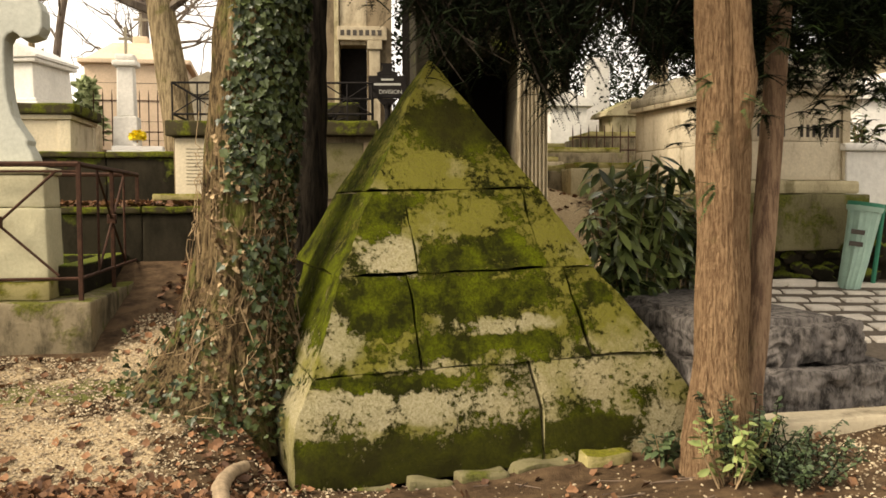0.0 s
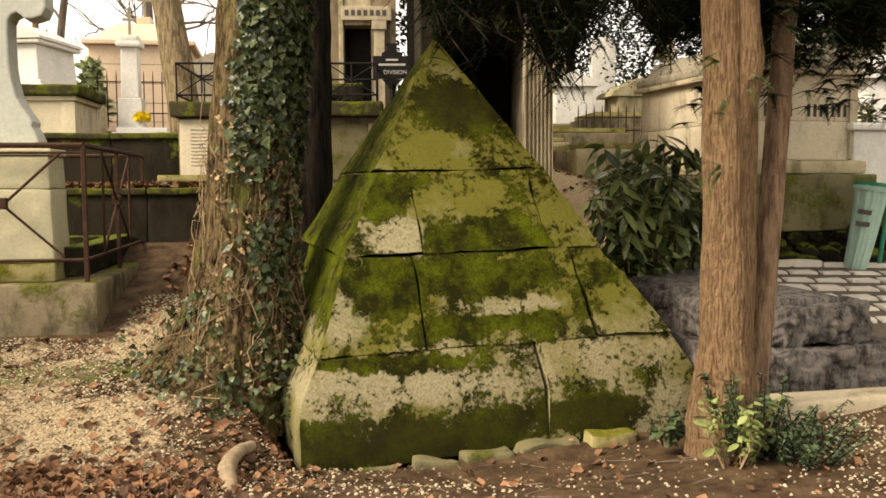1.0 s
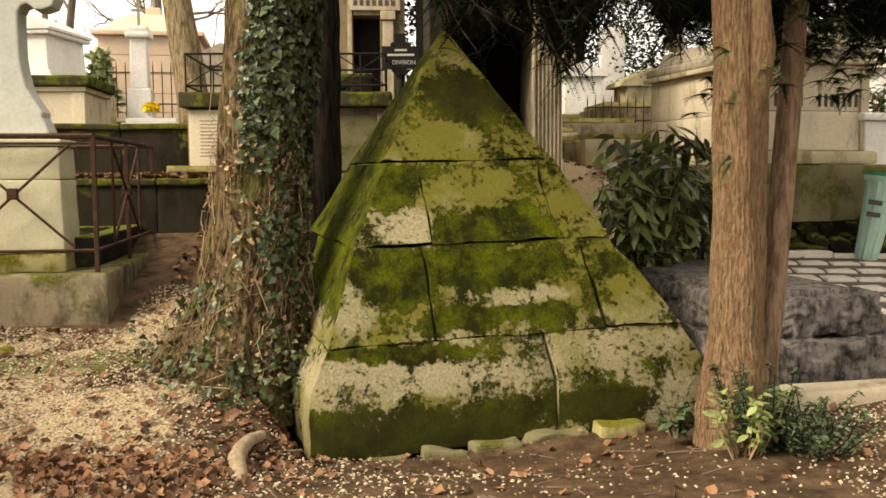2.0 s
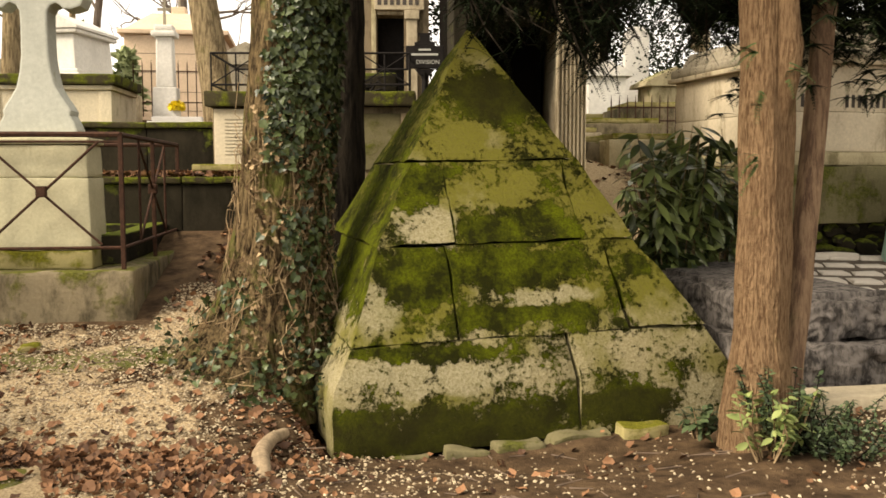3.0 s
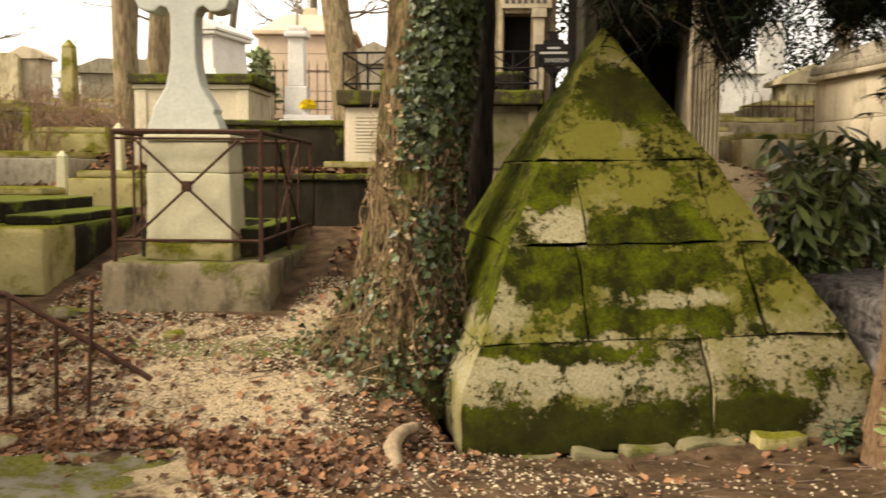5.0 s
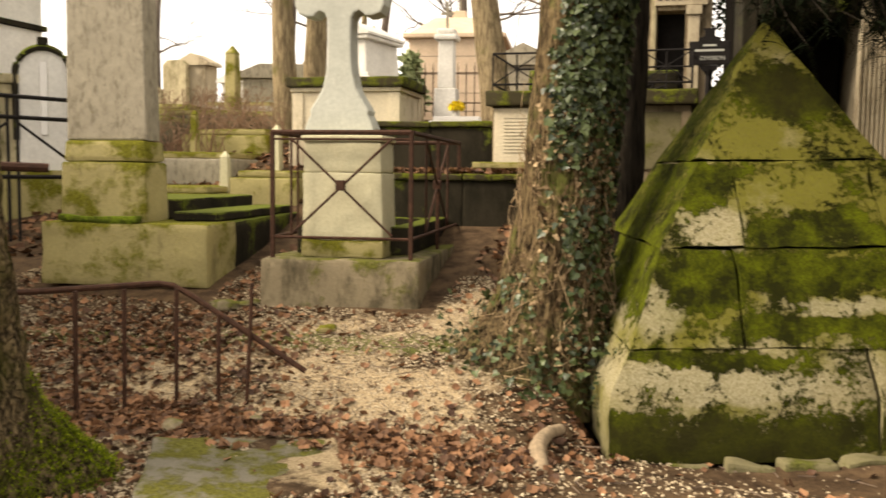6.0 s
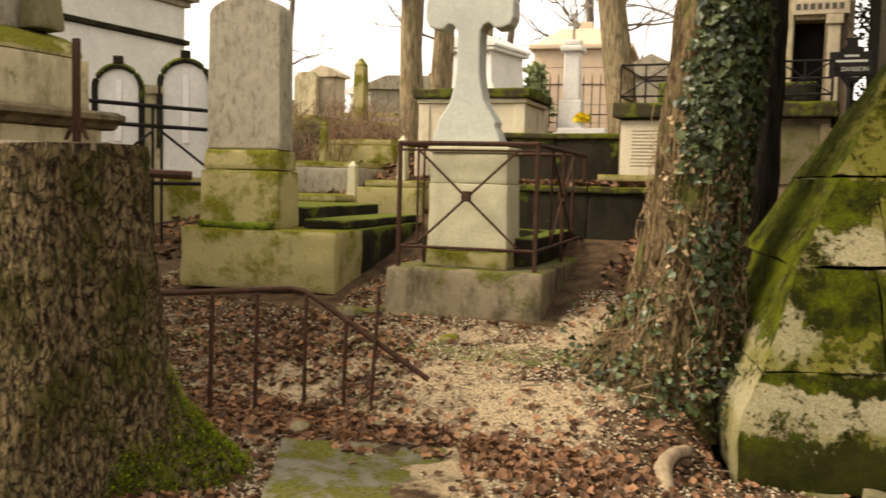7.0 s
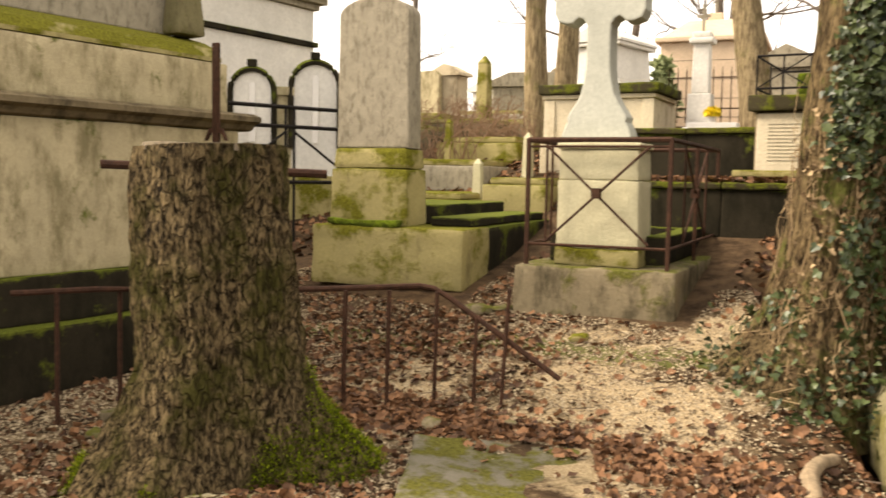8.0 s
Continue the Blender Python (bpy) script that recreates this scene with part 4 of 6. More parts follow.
def block_tomb(m, w, d, h, body, cap, label, capname="coping"):
    """A block tomb with panelled faces and a slab on top; origin at the front right corner of its foot."""
    t = thing("block_tomb", m, label, "tomb")
    part("footing", box(-w - 0.04, 0.04, -0.04, d + 0.04, -0.4, 0.08, 0.015, 0.006, 4), body, t)
    part("body", box(-w, 0, 0, d, 0.083, h - 0.10, 0.012, 0.006, 6), body, t, "", True)
    for a, b in ((-w, -w + 0.1), (-0.10, 0.0)):
        part("corner_pilaster", box(a - 0.012, b + 0.012, -0.014, 0.10, 0.09, h - 0.105, 0.006), body, t)
        part("corner_pilaster", box(a - 0.012, b + 0.012, d - 0.10, d + 0.014, 0.09, h - 0.105, 0.006), body, t)
    part("cornice", box(-w - 0.03, 0.03, -0.03, d + 0.03, h - 0.097, h - 0.05, 0.012), body, t)
    part(capname, box(-w - 0.07, 0.07, -0.07, d + 0.07, h - 0.047, h + 0.06, 0.02, 0.014, 6), cap, t, "dark slab with moss", True)
    return t


block_tomb(pose(-3.22, 9.28, 1.72, 0, 0, 4), 1.18, 0.95, 0.60, CREAM, MOSSCAP, "warm pale stone block tomb with a mossy dark slab")


def white_tomb(m):
    t = thing("white_tomb", m, "white stone tomb with a pedimented lid", "tomb")
    part("step", box(-0.62, 0.52, -0.08, 1.3, -0.8, 0.06, 0.02), WHITE, t)
    part("step", box(-0.52, 0.46, -0.02, 1.24, 0.063, 0.12, 0.02), WHITE, t)
    part("body", box(-0.40, 0.40, 0.04, 1.15, 0.123, 0.62, 0.02, 0, 3, 0.03), WHITE, t)
    part("cornice", box(-0.45, 0.45, 0.0, 1.2, 0.623, 0.68, 0.02), WHITE, t)
    part("lid", prism([(-0.47, 0.683), (0.47, 0.683), (0.47, 0.72), (0.05, 0.93), (-0.05, 0.93), (-0.47, 0.72)], -0.02, 1.22, 0.01), WHITE, t)


white_tomb(pose(-5.42, 13.1, 2.75, 0, 0, -8))


def pink_chapel(m):
    c = thing("tomb_chapel", m, "rosy ashlar tomb chapel with a stepped pyramid roof", "chapel")
    part("wall", box(-0.85, 0.85, 0, 1.7, -1.2, 1.28, 0.01), PINK, c)
    part("cornice", box(-0.95, 0.95, -0.1, 1.8, 1.283, 1.37, 0.02), PINK, c)
    bm = bmesh.new()
    add_box(bm, -0.85, 0.85, 0.0, 1.7, 1.373, 1.72, 0.42)
    part("roof", bm, PINK, c)
    part("finial_base", box(-0.13, 0.13, 0.72, 0.98, 1.723, 1.90, 0.02), PINK, c)
    part("cross", prism([(-0.02, 1.903), (0.02, 1.903), (0.02, 2.2), (0.13, 2.2), (0.13, 2.24), (0.02, 2.24), (0.02, 2.45), (-0.02, 2.45), (-0.02, 2.24), (-0.13, 2.24), (-0.13, 2.2), (-0.02, 2.2)], 0.83, 0.87), GREYST, c)
    for z in (-0.05, 0.28, 0.62, 0.95):
        part("course_line", box(-0.853, 0.853, -0.003, 1.703, z, z + 0.008, 0), LETTER, c)


pink_chapel(pose(-4.55, 16.4, 2.55, 0, 0, 8))


def column_monument(m):
    c = thing("column_monument", m, "slender pale column monument with a cross on top", "monument")
    part("base", box(-0.19, 0.19, -0.19, 0.19, -0.5, 0.28, 0.02, 0, 3, 0.02), WHITE, c)
    part("shaft", box(-0.13, 0.13, -0.13, 0.13, 0.283, 1.02, 0.02, 0, 3, 0.012), WHITE, c)
    part("capital", box(-0.18, 0.18, -0.18, 0.18, 1.023, 1.11, 0.03), WHITE, c)
    part("cap_stone", box(-0.14, 0.14, -0.14, 0.14, 1.113, 1.20, 0.03), WHITE, c)
    part("cross", prism([(-0.02, 1.203), (0.02, 1.203), (0.02, 1.42), (0.10, 1.42), (0.10, 1.46), (0.02, 1.46), (0.02, 1.62), (-0.02, 1.62), (-0.02, 1.46), (-0.10, 1.46), (-0.10, 1.42), (-0.02, 1.42)], -0.015, 0.015), GREYST, c)


column_monument(pose(-4.0, 13.95, 2.40, 0, 0, 6))


def iron_fence(m, w, h, n, label, finial=True, mat=None):
    f = thing("iron_fence", m, label, "fence")
    mat = mat or RUST
    for z in (0.12, h - 0.12):
        part("rail", bar((0, 0, z), (w, 0, z), 0.010), mat, f)
    for i in range(n):
        x = w * i / (n - 1)
        part("picket", tube([(x, 0, -0.1), (x, 0, h - 0.04), (x, 0, h + 0.05)], [0.009, 0.009, 0.002], 5), mat, f)
    return f


iron_fence(pose(-4.62, 14.35, 2.38, 0, 0, 8), 1.35, 0.72, 11, "thin rusty iron fence in front of the chapel")
g = thing("marble_grave", pose(-3.68, 11.9, 1.98, 0, 0, 6), "white marble grave slab with a pot of yellow flowers on it", "grave")
part("kerb", box(0, 0.74, 0, 1.5, -0.3, 0.09, 0.015), MARBLE, g)
part("ledger", box(0.05, 0.69, 0.05, 1.45, 0.093, 0.15, 0.015), MARBLE, g)


def flower_pot(m):
    f = thing("flower_pot", m, "pot of bright yellow chrysanthemums on white marble", "flowers")
    part("pot", tube([(0, 0, 0), (0, 0, 0.10)], [0.045, 0.06], 16), MARBLE, f)
    rng = random.Random(3)
    v = [(-0.5, -0.5, 0), (0.5, -0.5, 0.1), (0.5, 0.5, 0), (-0.5, 0.5, 0.1)]
    rows = []
    for _ in range(260):
        d = Vector((rng.gauss(0, 1), rng.gauss(0, 1), abs(rng.gauss(0.3, 0.8)))).normalized() * rng.uniform(0.06, 0.105)
        rows.append((Matrix.LocRotScale(d + Vector((0, 0, 0.10)), spin(rng).to_quaternion(), (0.05,) * 3), v, [(0, 1, 2, 3)]))
    scatter_mesh("blossom", rows, YELLOW, f)


flower_pot(pose(-3.33, 12.05, 2.13))


# ---- railed tomb behind the ivy tree ----
def railed_tomb():
    t = thing("railed_tomb", pose(-2.03, 8.52, 1.38, 0, 0, 1), "panelled stone tomb with mossy slab and iron grille on top", "tomb")
    w, h = 1.82, 0.62
    part("body", box(0, w, 0.02, 1.4, -0.4, h, 0.015, 0.006, 6), BROWNST, t, "", True)
    part("inscribed_panel", box(0.02, 0.50, -0.02, 0.016, -0.02, h - 0.02, 0.008), CREAM, t, "grey panel with worn lettering")
    for i in range(11):
        part("lettering", box(0.12, 0.42 - 0.04 * (i % 3), -0.0235, -0.0212, 0.50 - i * 0.032, 0.508 - i * 0.032, 0), GREYST, t)
    for a, b in ((0.62, 0.70), (1.22, 1.30), (1.74, 1.82)):
        part("pilaster", box(a, b, -0.022, 0.016, 0.0, h - 0.05, 0.008), BROWNST, t)
    part("panel", box(1.305, 1.735, 0.0, 0.016, 0.04, h - 0.06, 0.006), DARKGREEN, t, "green stained sunk panel")
    part("small_cross", prism([(1.36, 0.42), (1.37, 0.42), (1.37, 0.46), (1.385, 0.46), (1.385, 0.47), (1.37, 0.47), (1.37, 0.49), (1.36, 0.49), (1.36, 0.47), (1.345, 0.47), (1.345, 0.46), (1.36, 0.46)], -0.012, -0.002), IRON, t)
    part("slab", box(-0.06, w + 0.06, -0.08, 1.46, h + 0.003, h + 0.14, 0.02, 0.012, 6), MOSSCAP, t, "dark mossy top slab", True)
    part("planter", box(0.30, 0.75, 0.25, 0.8, h + 0.143, h + 0.36, 0.03, 0.01, 4), MOSSM, t, "mossy planter block", True)
    part("planter", box(1.05, 1.7, 0.25, 0.8, h + 0.143, h + 0.34, 0.03, 0.01, 4), DARKST, t, "dark block on the slab", True)
    z0, z1 = h + 0.143, h + 0.49
    for z in (z1, z0 + 0.06):
        for a, b in (((0, 0), (w, 0)), ((0, 0), (0, 1.3)), ((w, 0), (w, 1.3)), ((0, 1.3), (w, 1.3))):
            part("grille_rail", bar((*a, z), (*b, z), 0.010), IRON, t)
    for i in range(9):
        x = w * i / 8
        part("grille_bar", bar((x, 0, z0), (x, 0, z1), 0.008), IRON, t)
        if i % 2 == 0 and i < 8:
            for p, q in ((z0 + 0.06, z1), (z1, z0 + 0.06)):
                part("grille_brace", bar((x, 0, p), (x + w / 4, 0, q), 0.006), IRON, t)
    for y in (0.65, 1.3):
        for x in (0, w):
            part("grille_bar", bar((x, y, z0), (x, y, z1), 0.008), IRON, t)
    rng = random.Random(8)
    bm = bmesh.new()
    for k in range(7):
        p = Vector((1.35 + rng.uniform(-0.1, 0.1), 0.15, z0))
        line = [p]
        for s in range(6):
            p = p + Vector((rng.uniform(-0.02, 0.09), rng.uniform(-0.03, 0.03), rng.uniform(-0.03, 0.07)))
            line.append(p)
        add_tube(bm, line, [0.014 - 0.002 * s for s in range(7)], 5)
    part("wreath", bm, IRON, t, "withered wreath")


railed_tomb()


def sign_post():
    s = thing("division_sign", pose(-0.07, 9.0, 1.5), "black cast-iron cemetery division sign on a fluted post", "sign")
    part("post", tube([(0, 0.03, -0.5), (0, 0.03, 0.80), (0, 0.03, 0.86)], [0.035, 0.03, 0.05], 12), IRON, s)
    part("plate", box(-0.185, 0.185, -0.015, 0.015, 0.90, 1.12, 0.008), IRON, s)
    part("bracket", prism([(-0.10, 0.897), (0.10, 0.897), (0.05, 0.84), (-0.05, 0.84)], -0.012, 0.012), IRON, s)
    part("crest", prism([(-0.10, 1.123), (0.10, 1.123), (0.10, 1.15), (0.05, 1.165), (0.045, 1.21), (0.065, 1.24), (-0.065, 1.24), (-0.045, 1.21), (-0.05, 1.165), (-0.10, 1.15)], -0.015, 0.015), IRON, s)
    part("lettering", box(-0.06, 0.06, -0.019, -0.0152, 1.072, 1.09, 0), SIGNTXT, s)
    part("lettering", box(-0.13, 0.13, -0.019, -0.0152, 1.025, 1.045, 0), SIGNTXT, s)
    cu = bpy.data.curves.new("word", "FONT")
    cu.body, cu.size, cu.align_x, cu.extrude = "DIVISION", 0.055, "CENTER", 0.001
    tmp = new("word", cu)
    me = bpy.data.meshes.new_from_object(tmp.evaluated_get(bpy.context.evaluated_depsgraph_get()))
    bpy.data.objects.remove(tmp)
    me.materials.append(SIGNTXT)
    w = new("word", me)
    w.parent = s
    w.matrix_basis = pose(0.03, -0.0165, 0.945, 90, 0, 0)


sign_post()


def inscribed_chapel():
    c = thing("family_chapel", pose(-0.52, 12.0, 1.5, 0, 0, 2), "tan stone family chapel with a dark doorway and carved lintel", "chapel")
    for a, b in ((-0.75, -0.19), (0.16, 0.48)):
        part("wall", box(a, b, 0.0, 1.8, -0.4, 2.6, 0.01), BROWNST, c)
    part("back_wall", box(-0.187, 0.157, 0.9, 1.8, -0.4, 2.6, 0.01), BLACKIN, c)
    part("lintel", box(-0.187, 0.157, 0.0, 0.3, 1.93, 2.6, 0.006), WARM, c)
    part("entablature", box(-0.22, 0.42, -0.07, -0.003, 1.98, 2.16, 0.01), WARM, c)
    for x in (-0.18, -0.1, -0.02, 0.06, 0.14, 0.22, 0.3):
        part("lettering", box(x, x + 0.05, -0.0745, -0.0705, 2.04, 2.11, 0), LETTER, c)
    part("pilaster", box(0.19, 0.33, -0.06, -0.003, -0.3, 1.86, 0.01), WARM, c)
    part("capital", box(0.165, 0.355, -0.085, -0.003, 1.863, 1.975, 0.01), WARM, c)
    part("pilaster", box(-0.26, -0.20, -0.04, -0.003, -0.3, 2.6, 0.01), LIME, c)
    part("door", box(-0.185, 0.155, 0.32, 0.36, -0.4, 1.925, 0.004), IRON, c, "dark iron door")


inscribed_chapel()


def pilaster_chapel():
    c = thing("columned_chapel", pose(1.30, 8.55, 1.15, 0, 0, 3), "stone chapel with a fluted pilaster beside a black doorway", "chapel")
    bm = bmesh.new()
    n = 7
    w = 0.26
    out = []
    for i in range(n):
        x0 = -w / 2 + w * i / n
        out += [(x0, 0.0), (x0 + w / n * 0.25, 0.0)] + [(x0 + w / n * (0.25 + 0.375 * (1 - math.cos(a))), 0.022 * math.sin(a)) for a in (0.6, 1.2, 1.57, 1.95, 2.55)]
    out += [(w / 2, 0.0), (w / 2, 0.14), (-w / 2, 0.14)]
    lo = [bm.verts.new((x, y, 0.12)) for x, y in out]
    hi = [bm.verts.new((x, y, 2.6)) for x, y in out]
    bm.faces.new(lo[::-1])
    bm.faces.new(hi)
    for i in range(len(out)):
        bm.faces.new((lo[i], lo[(i + 1) % len(out)], hi[(i + 1) % len(out)], hi[i]))
    part("fluted_pilaster", bm, WARM, c, "fluted tan pilaster")
    part("pilaster_base", box(-0.16, 0.16, -0.03, 0.16, -0.5, 0.117, 0.02), WARM, c)
    part("side_wall", box(-0.10, 0.13, 0.163, 2.2, -0.5, 3.0, 0.01), WARM, c)
    # inner walls coloured near-black as the shade seen through the doorway
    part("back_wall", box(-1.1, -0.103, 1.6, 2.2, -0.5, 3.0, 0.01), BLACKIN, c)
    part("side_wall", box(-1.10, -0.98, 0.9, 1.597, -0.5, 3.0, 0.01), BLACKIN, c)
    part("entablature", box(-1.2, 0.22, -0.06, 2.25, 3.003, 3.4, 0.02), WARM, c)
    # lintel and side wall added to keep daylight out of the doorway
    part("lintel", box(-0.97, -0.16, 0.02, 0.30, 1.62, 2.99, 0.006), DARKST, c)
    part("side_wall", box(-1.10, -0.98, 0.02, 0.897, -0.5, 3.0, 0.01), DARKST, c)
    # black sheet in place of the unlit depth of the doorway
    part("doorway_shade", box(-0.97, -0.16, 0.80, 0.84, -0.5, 2.99, 0.004), BLACKIN, c, "near-black sheet standing for the shade in the doorway")


pilaster_chapel()


# ---- right side: big tomb, wall, paved way, granite tomb, laurel, bin ----
def right_tomb():
    t = thing("inscribed_tomb", pose(2.97, 7.75, 1.30, 0, 0, 13), "large tan stone tomb with a cornice, stained and inscribed", "tomb")
    w, d, h = 1.12, 1.9, 1.0
    part("footing", box(-0.12, w + 0.12, -0.12, d + 0.1, -0.35, 0.14, 0.02, 0.01, 6), DARKGREEN, t, "mossy footing", True)
    part("base_moulding", box(-0.06, w + 0.06, -0.06, d + 0.05, 0.143, 0.26, 0.03, 0.006, 5), LIME, t, "", True)
    part("body", box(0, w, 0, d, 0.263, 0.60, 0.008, 0.004, 6), CREAM, t, "", True)
    part("body", box(0.002, w - 0.002, 0.002, d, 0.604, h, 0.008, 0.004, 6), CREAM, t, "", True)
    for x in (0.02, w - 0.1):
        part("pilaster", box(x, x + 0.08, -0.022, -0.003, 0.27, h - 0.02, 0.005), WARM, t)
    part("cornice", box(-0.07, w + 0.07, -0.07, d + 0.05, h + 0.003, h + 0.05, 0.01), WARM, t)
    part("cornice_top", box(-0.05, w + 0.05, -0.05, d + 0.03, h + 0.053, h + 0.14, 0.025, 0.008, 5), GREYST, t)
    part("lid", box(0.02, w - 0.02, 0.02, d - 0.05, h + 0.143, h + 0.30, 0.03, 0.008, 5, 0.06), GREYST, t)
    part("urn", tube([(0.1, d - 0.3, h + 0.3), (0.1, d - 0.3, h + 0.36), (0.1, d - 0.3, h + 0.55)], [0.05, 0.1, 0.09], 14), WARM, t)
    for i in range(14):
        x = 0.16 + i * 0.062
        if i not in (5, 6):
            part("lettering", box(x, x + 0.030, -0.0042, -0.0004, 0.64, 0.75, 0), LETTER, t)


right_tomb()
low_wall("rubble_wall", pose(2.30, 8.02, 0.60, 0, 0, -4), 2.9, 0.4, 0.74, DARKST, LIME, "low rubble wall with a pale coping stone", 3, 2)


def rubble(m, w, h, n, seed):
    r = thing("rubble_facing", m, "dark rough rubble stones in earth", "stones")
    rng = random.Random(seed)
    for i in range(n):
        bm = bmesh.new()
        bmesh.ops.create_icosphere(bm, subdivisions=2, radius=1)
        s = rng.uniform(0.045, 0.09)
        for v in bm.verts:
            v.co = Vector((v.co.x * 1.3, v.co.y * 0.7, v.co.z * 0.85)) * s * (1 + 0.3 * noise.noise(v.co * 1.3 + Vector((i, 0, 0))))
        o = part("rubble_stone", bm, DARKST, r, "", True)
        o.matrix_basis = pose(rng.uniform(0, w), rng.uniform(-0.05, 0.02), rng.uniform(0, h), rng.uniform(-20, 20), 0, rng.uniform(-30, 30))


rubble(pose(2.55, 7.98, 0.66, 0, 0, -4), 2.4, 0.34, 70, 4)


def granite_tomb():
    m = pose(1.80, 4.86, 0.0, 0, 0, 10)
    t = thing("granite_tomb", m, "dark rough-hewn granite tomb with a sunk top slab", "tomb")
    w, d = 0.88, 2.15
    bm = box(-0.05, w + 0.14, -0.12, d, 0.12, 0.455, 0.02, 0.03, 40, 0.0, 3)
    rough_up(bm, 0.024, 0.09, 2)
    rough_up(bm, 0.016, 0.035, 8)
    part("lower_course", bm, GRAN, t, "", True)
    bm = box(0.0, w, 0, d, 0.46, 0.68, 0.025, 0.03, 40, 0.0, 7)
    rough_up(bm, 0.024, 0.09, 5)
    rough_up(bm, 0.016, 0.035, 9)
    part("upper_course", bm, GRAN, t, "", True)
    bm = box(0.10, w - 0.10, 0.12, d - 0.1, 0.60, 0.715, 0.015, 0.012, 8, 0, 2)
    part("top_slab", bm, GRAN, t, "", True)
    k = thing("grave_kerb", pose(1.86, 4.46, 0.17, 0, 0, 12), "pale worn concrete kerb along the granite tomb", "kerb")
    part("kerb_stone", box(-0.06, 1.9, 0.0, 0.20, -0.25, 0.09, 0.02, 0.012, 8), WARM, k, "", True)


granite_tomb()


def cobbles():
    t = thing("paving", pose(2.55, 5.1, 0, 0, 0, -6), "worn pale paving stones of a cemetery way", "paving", kind="structure")
    rng = random.Random(9)
    meshes = []
    for i in range(6):
        bm = bmesh.new()
        add_box(bm, -0.108, 0.108, -0.125, 0.125, -0.1, 0.0)
        bmesh.ops.bevel(bm, geom=[e for e in bm.edges if e.verts[0].co.z > -0.05 and e.verts[1].co.z > -0.05], offset=0.012, segments=1, affect="EDGES")
        for v in bm.verts:
            v.co += noise.noise_vector(v.co * 9 + Vector((i * 3, 0, 0))) * 0.008
        me = bpy.data.meshes.new("paving_stone")
        bm.to_mesh(me)
        bm.free()
        me.materials.append(COBBLE)
        meshes.append(me)
    for r in range(10):
        for c in range(9):
            x, y = 0.02 + c * 0.25 + (0.12 if r % 2 else 0), r * 0.30
            wx, wy = 2.55 + x, 5.1 + y
            if y < 0.9 - x * 0.5 or wx > 5.0:
                continue
            o = new("paving_stone", meshes[rng.randint(0, 5)])
            o.parent = t
            o.matrix_basis = pose(x, y, land(wx + 0.1 * y, wy - 0.1 * x) + 0.060 + rng.uniform(-0.002, 0.002), rng.uniform(-0.6, 0.6), rng.uniform(-0.6, 0.6), rng.uniform(-3, 3))
    bm = bmesh.new()
    grid = [[bm.verts.new((x, y, land(2.55 + x + 0.1 * y, 5.1 + y - 0.1 * x) + 0.052)) for x in [0.12 * i - 0.1 for i in range(23)]] for y in [0.15 * i - 0.1 for i in range(22)]]
    for a, b in zip(grid, grid[1:]):
        for i in range(22):
            bm.faces.new((a[i], a[i + 1], b[i + 1], b[i]))
    part("joint_bed", bm, plain("earthy_joint", (0.09, 0.07, 0.05), 0.95, 0, 0.4, 30), t, "", True)


e = thing("path_edging", pose(2.85, 7.72, 0.60, 0, 0, -9), "worn stone edging along the paved way", "kerb")
for i in range(3):
    part("edging_stone", box(i * 0.75, i * 0.75 + 0.745, 0, 0.1, -0.12, 0.11 - 0.03 * i, 0.015, 0.01, 4, 0, i), COBBLE, e, "", True)


def waste_bin():
    b = thing("litter_bin", pose(3.83, 7.55, 0.60, 0, 8, -10), "green translucent bin bag hanging in a tilted rim", "bin")
    bm = tube([(0.0, 0, 0.0), (0, 0, 0.04), (0.02, 0, 0.3), (0.03, 0, 0.6), (0.03, 0, 0.74)], [0.06, 0.09, 0.105, 0.12, 0.13], 72, 0.10, lambda a, f: 0.05 * math.sin(9 * a + 3 * f) + 0.03 * math.sin(17 * a))
    rough_up(bm, 0.012, 0.07, 2)
    part("bag", bm, BINM, b, "pale green plastic bag", True)
    part("rim", tube([(0.03, 0, 0.735), (0.03, 0, 0.775)], [0.145, 0.145], 24), BINRIM, b, "green metal rim")
    bm = tube([(0.03, 0, 0.70), (0.03, 0, 0.742)], [0.14, 0.148], 26, 0.05)
    part("bag_fold", bm, BINM, b, "folded bag edge", True)
    part("post", bar((0.21, 0.05, -0.05), (0.19, 0.05, 0.78), 0.02, 8), BINRIM, b)
    for z in (0.5, 0.4):
        part("lettering", box(-0.09, 0.02, -0.126, -0.120, z, z + 0.04, 0), LETTER, b)


waste_bin()


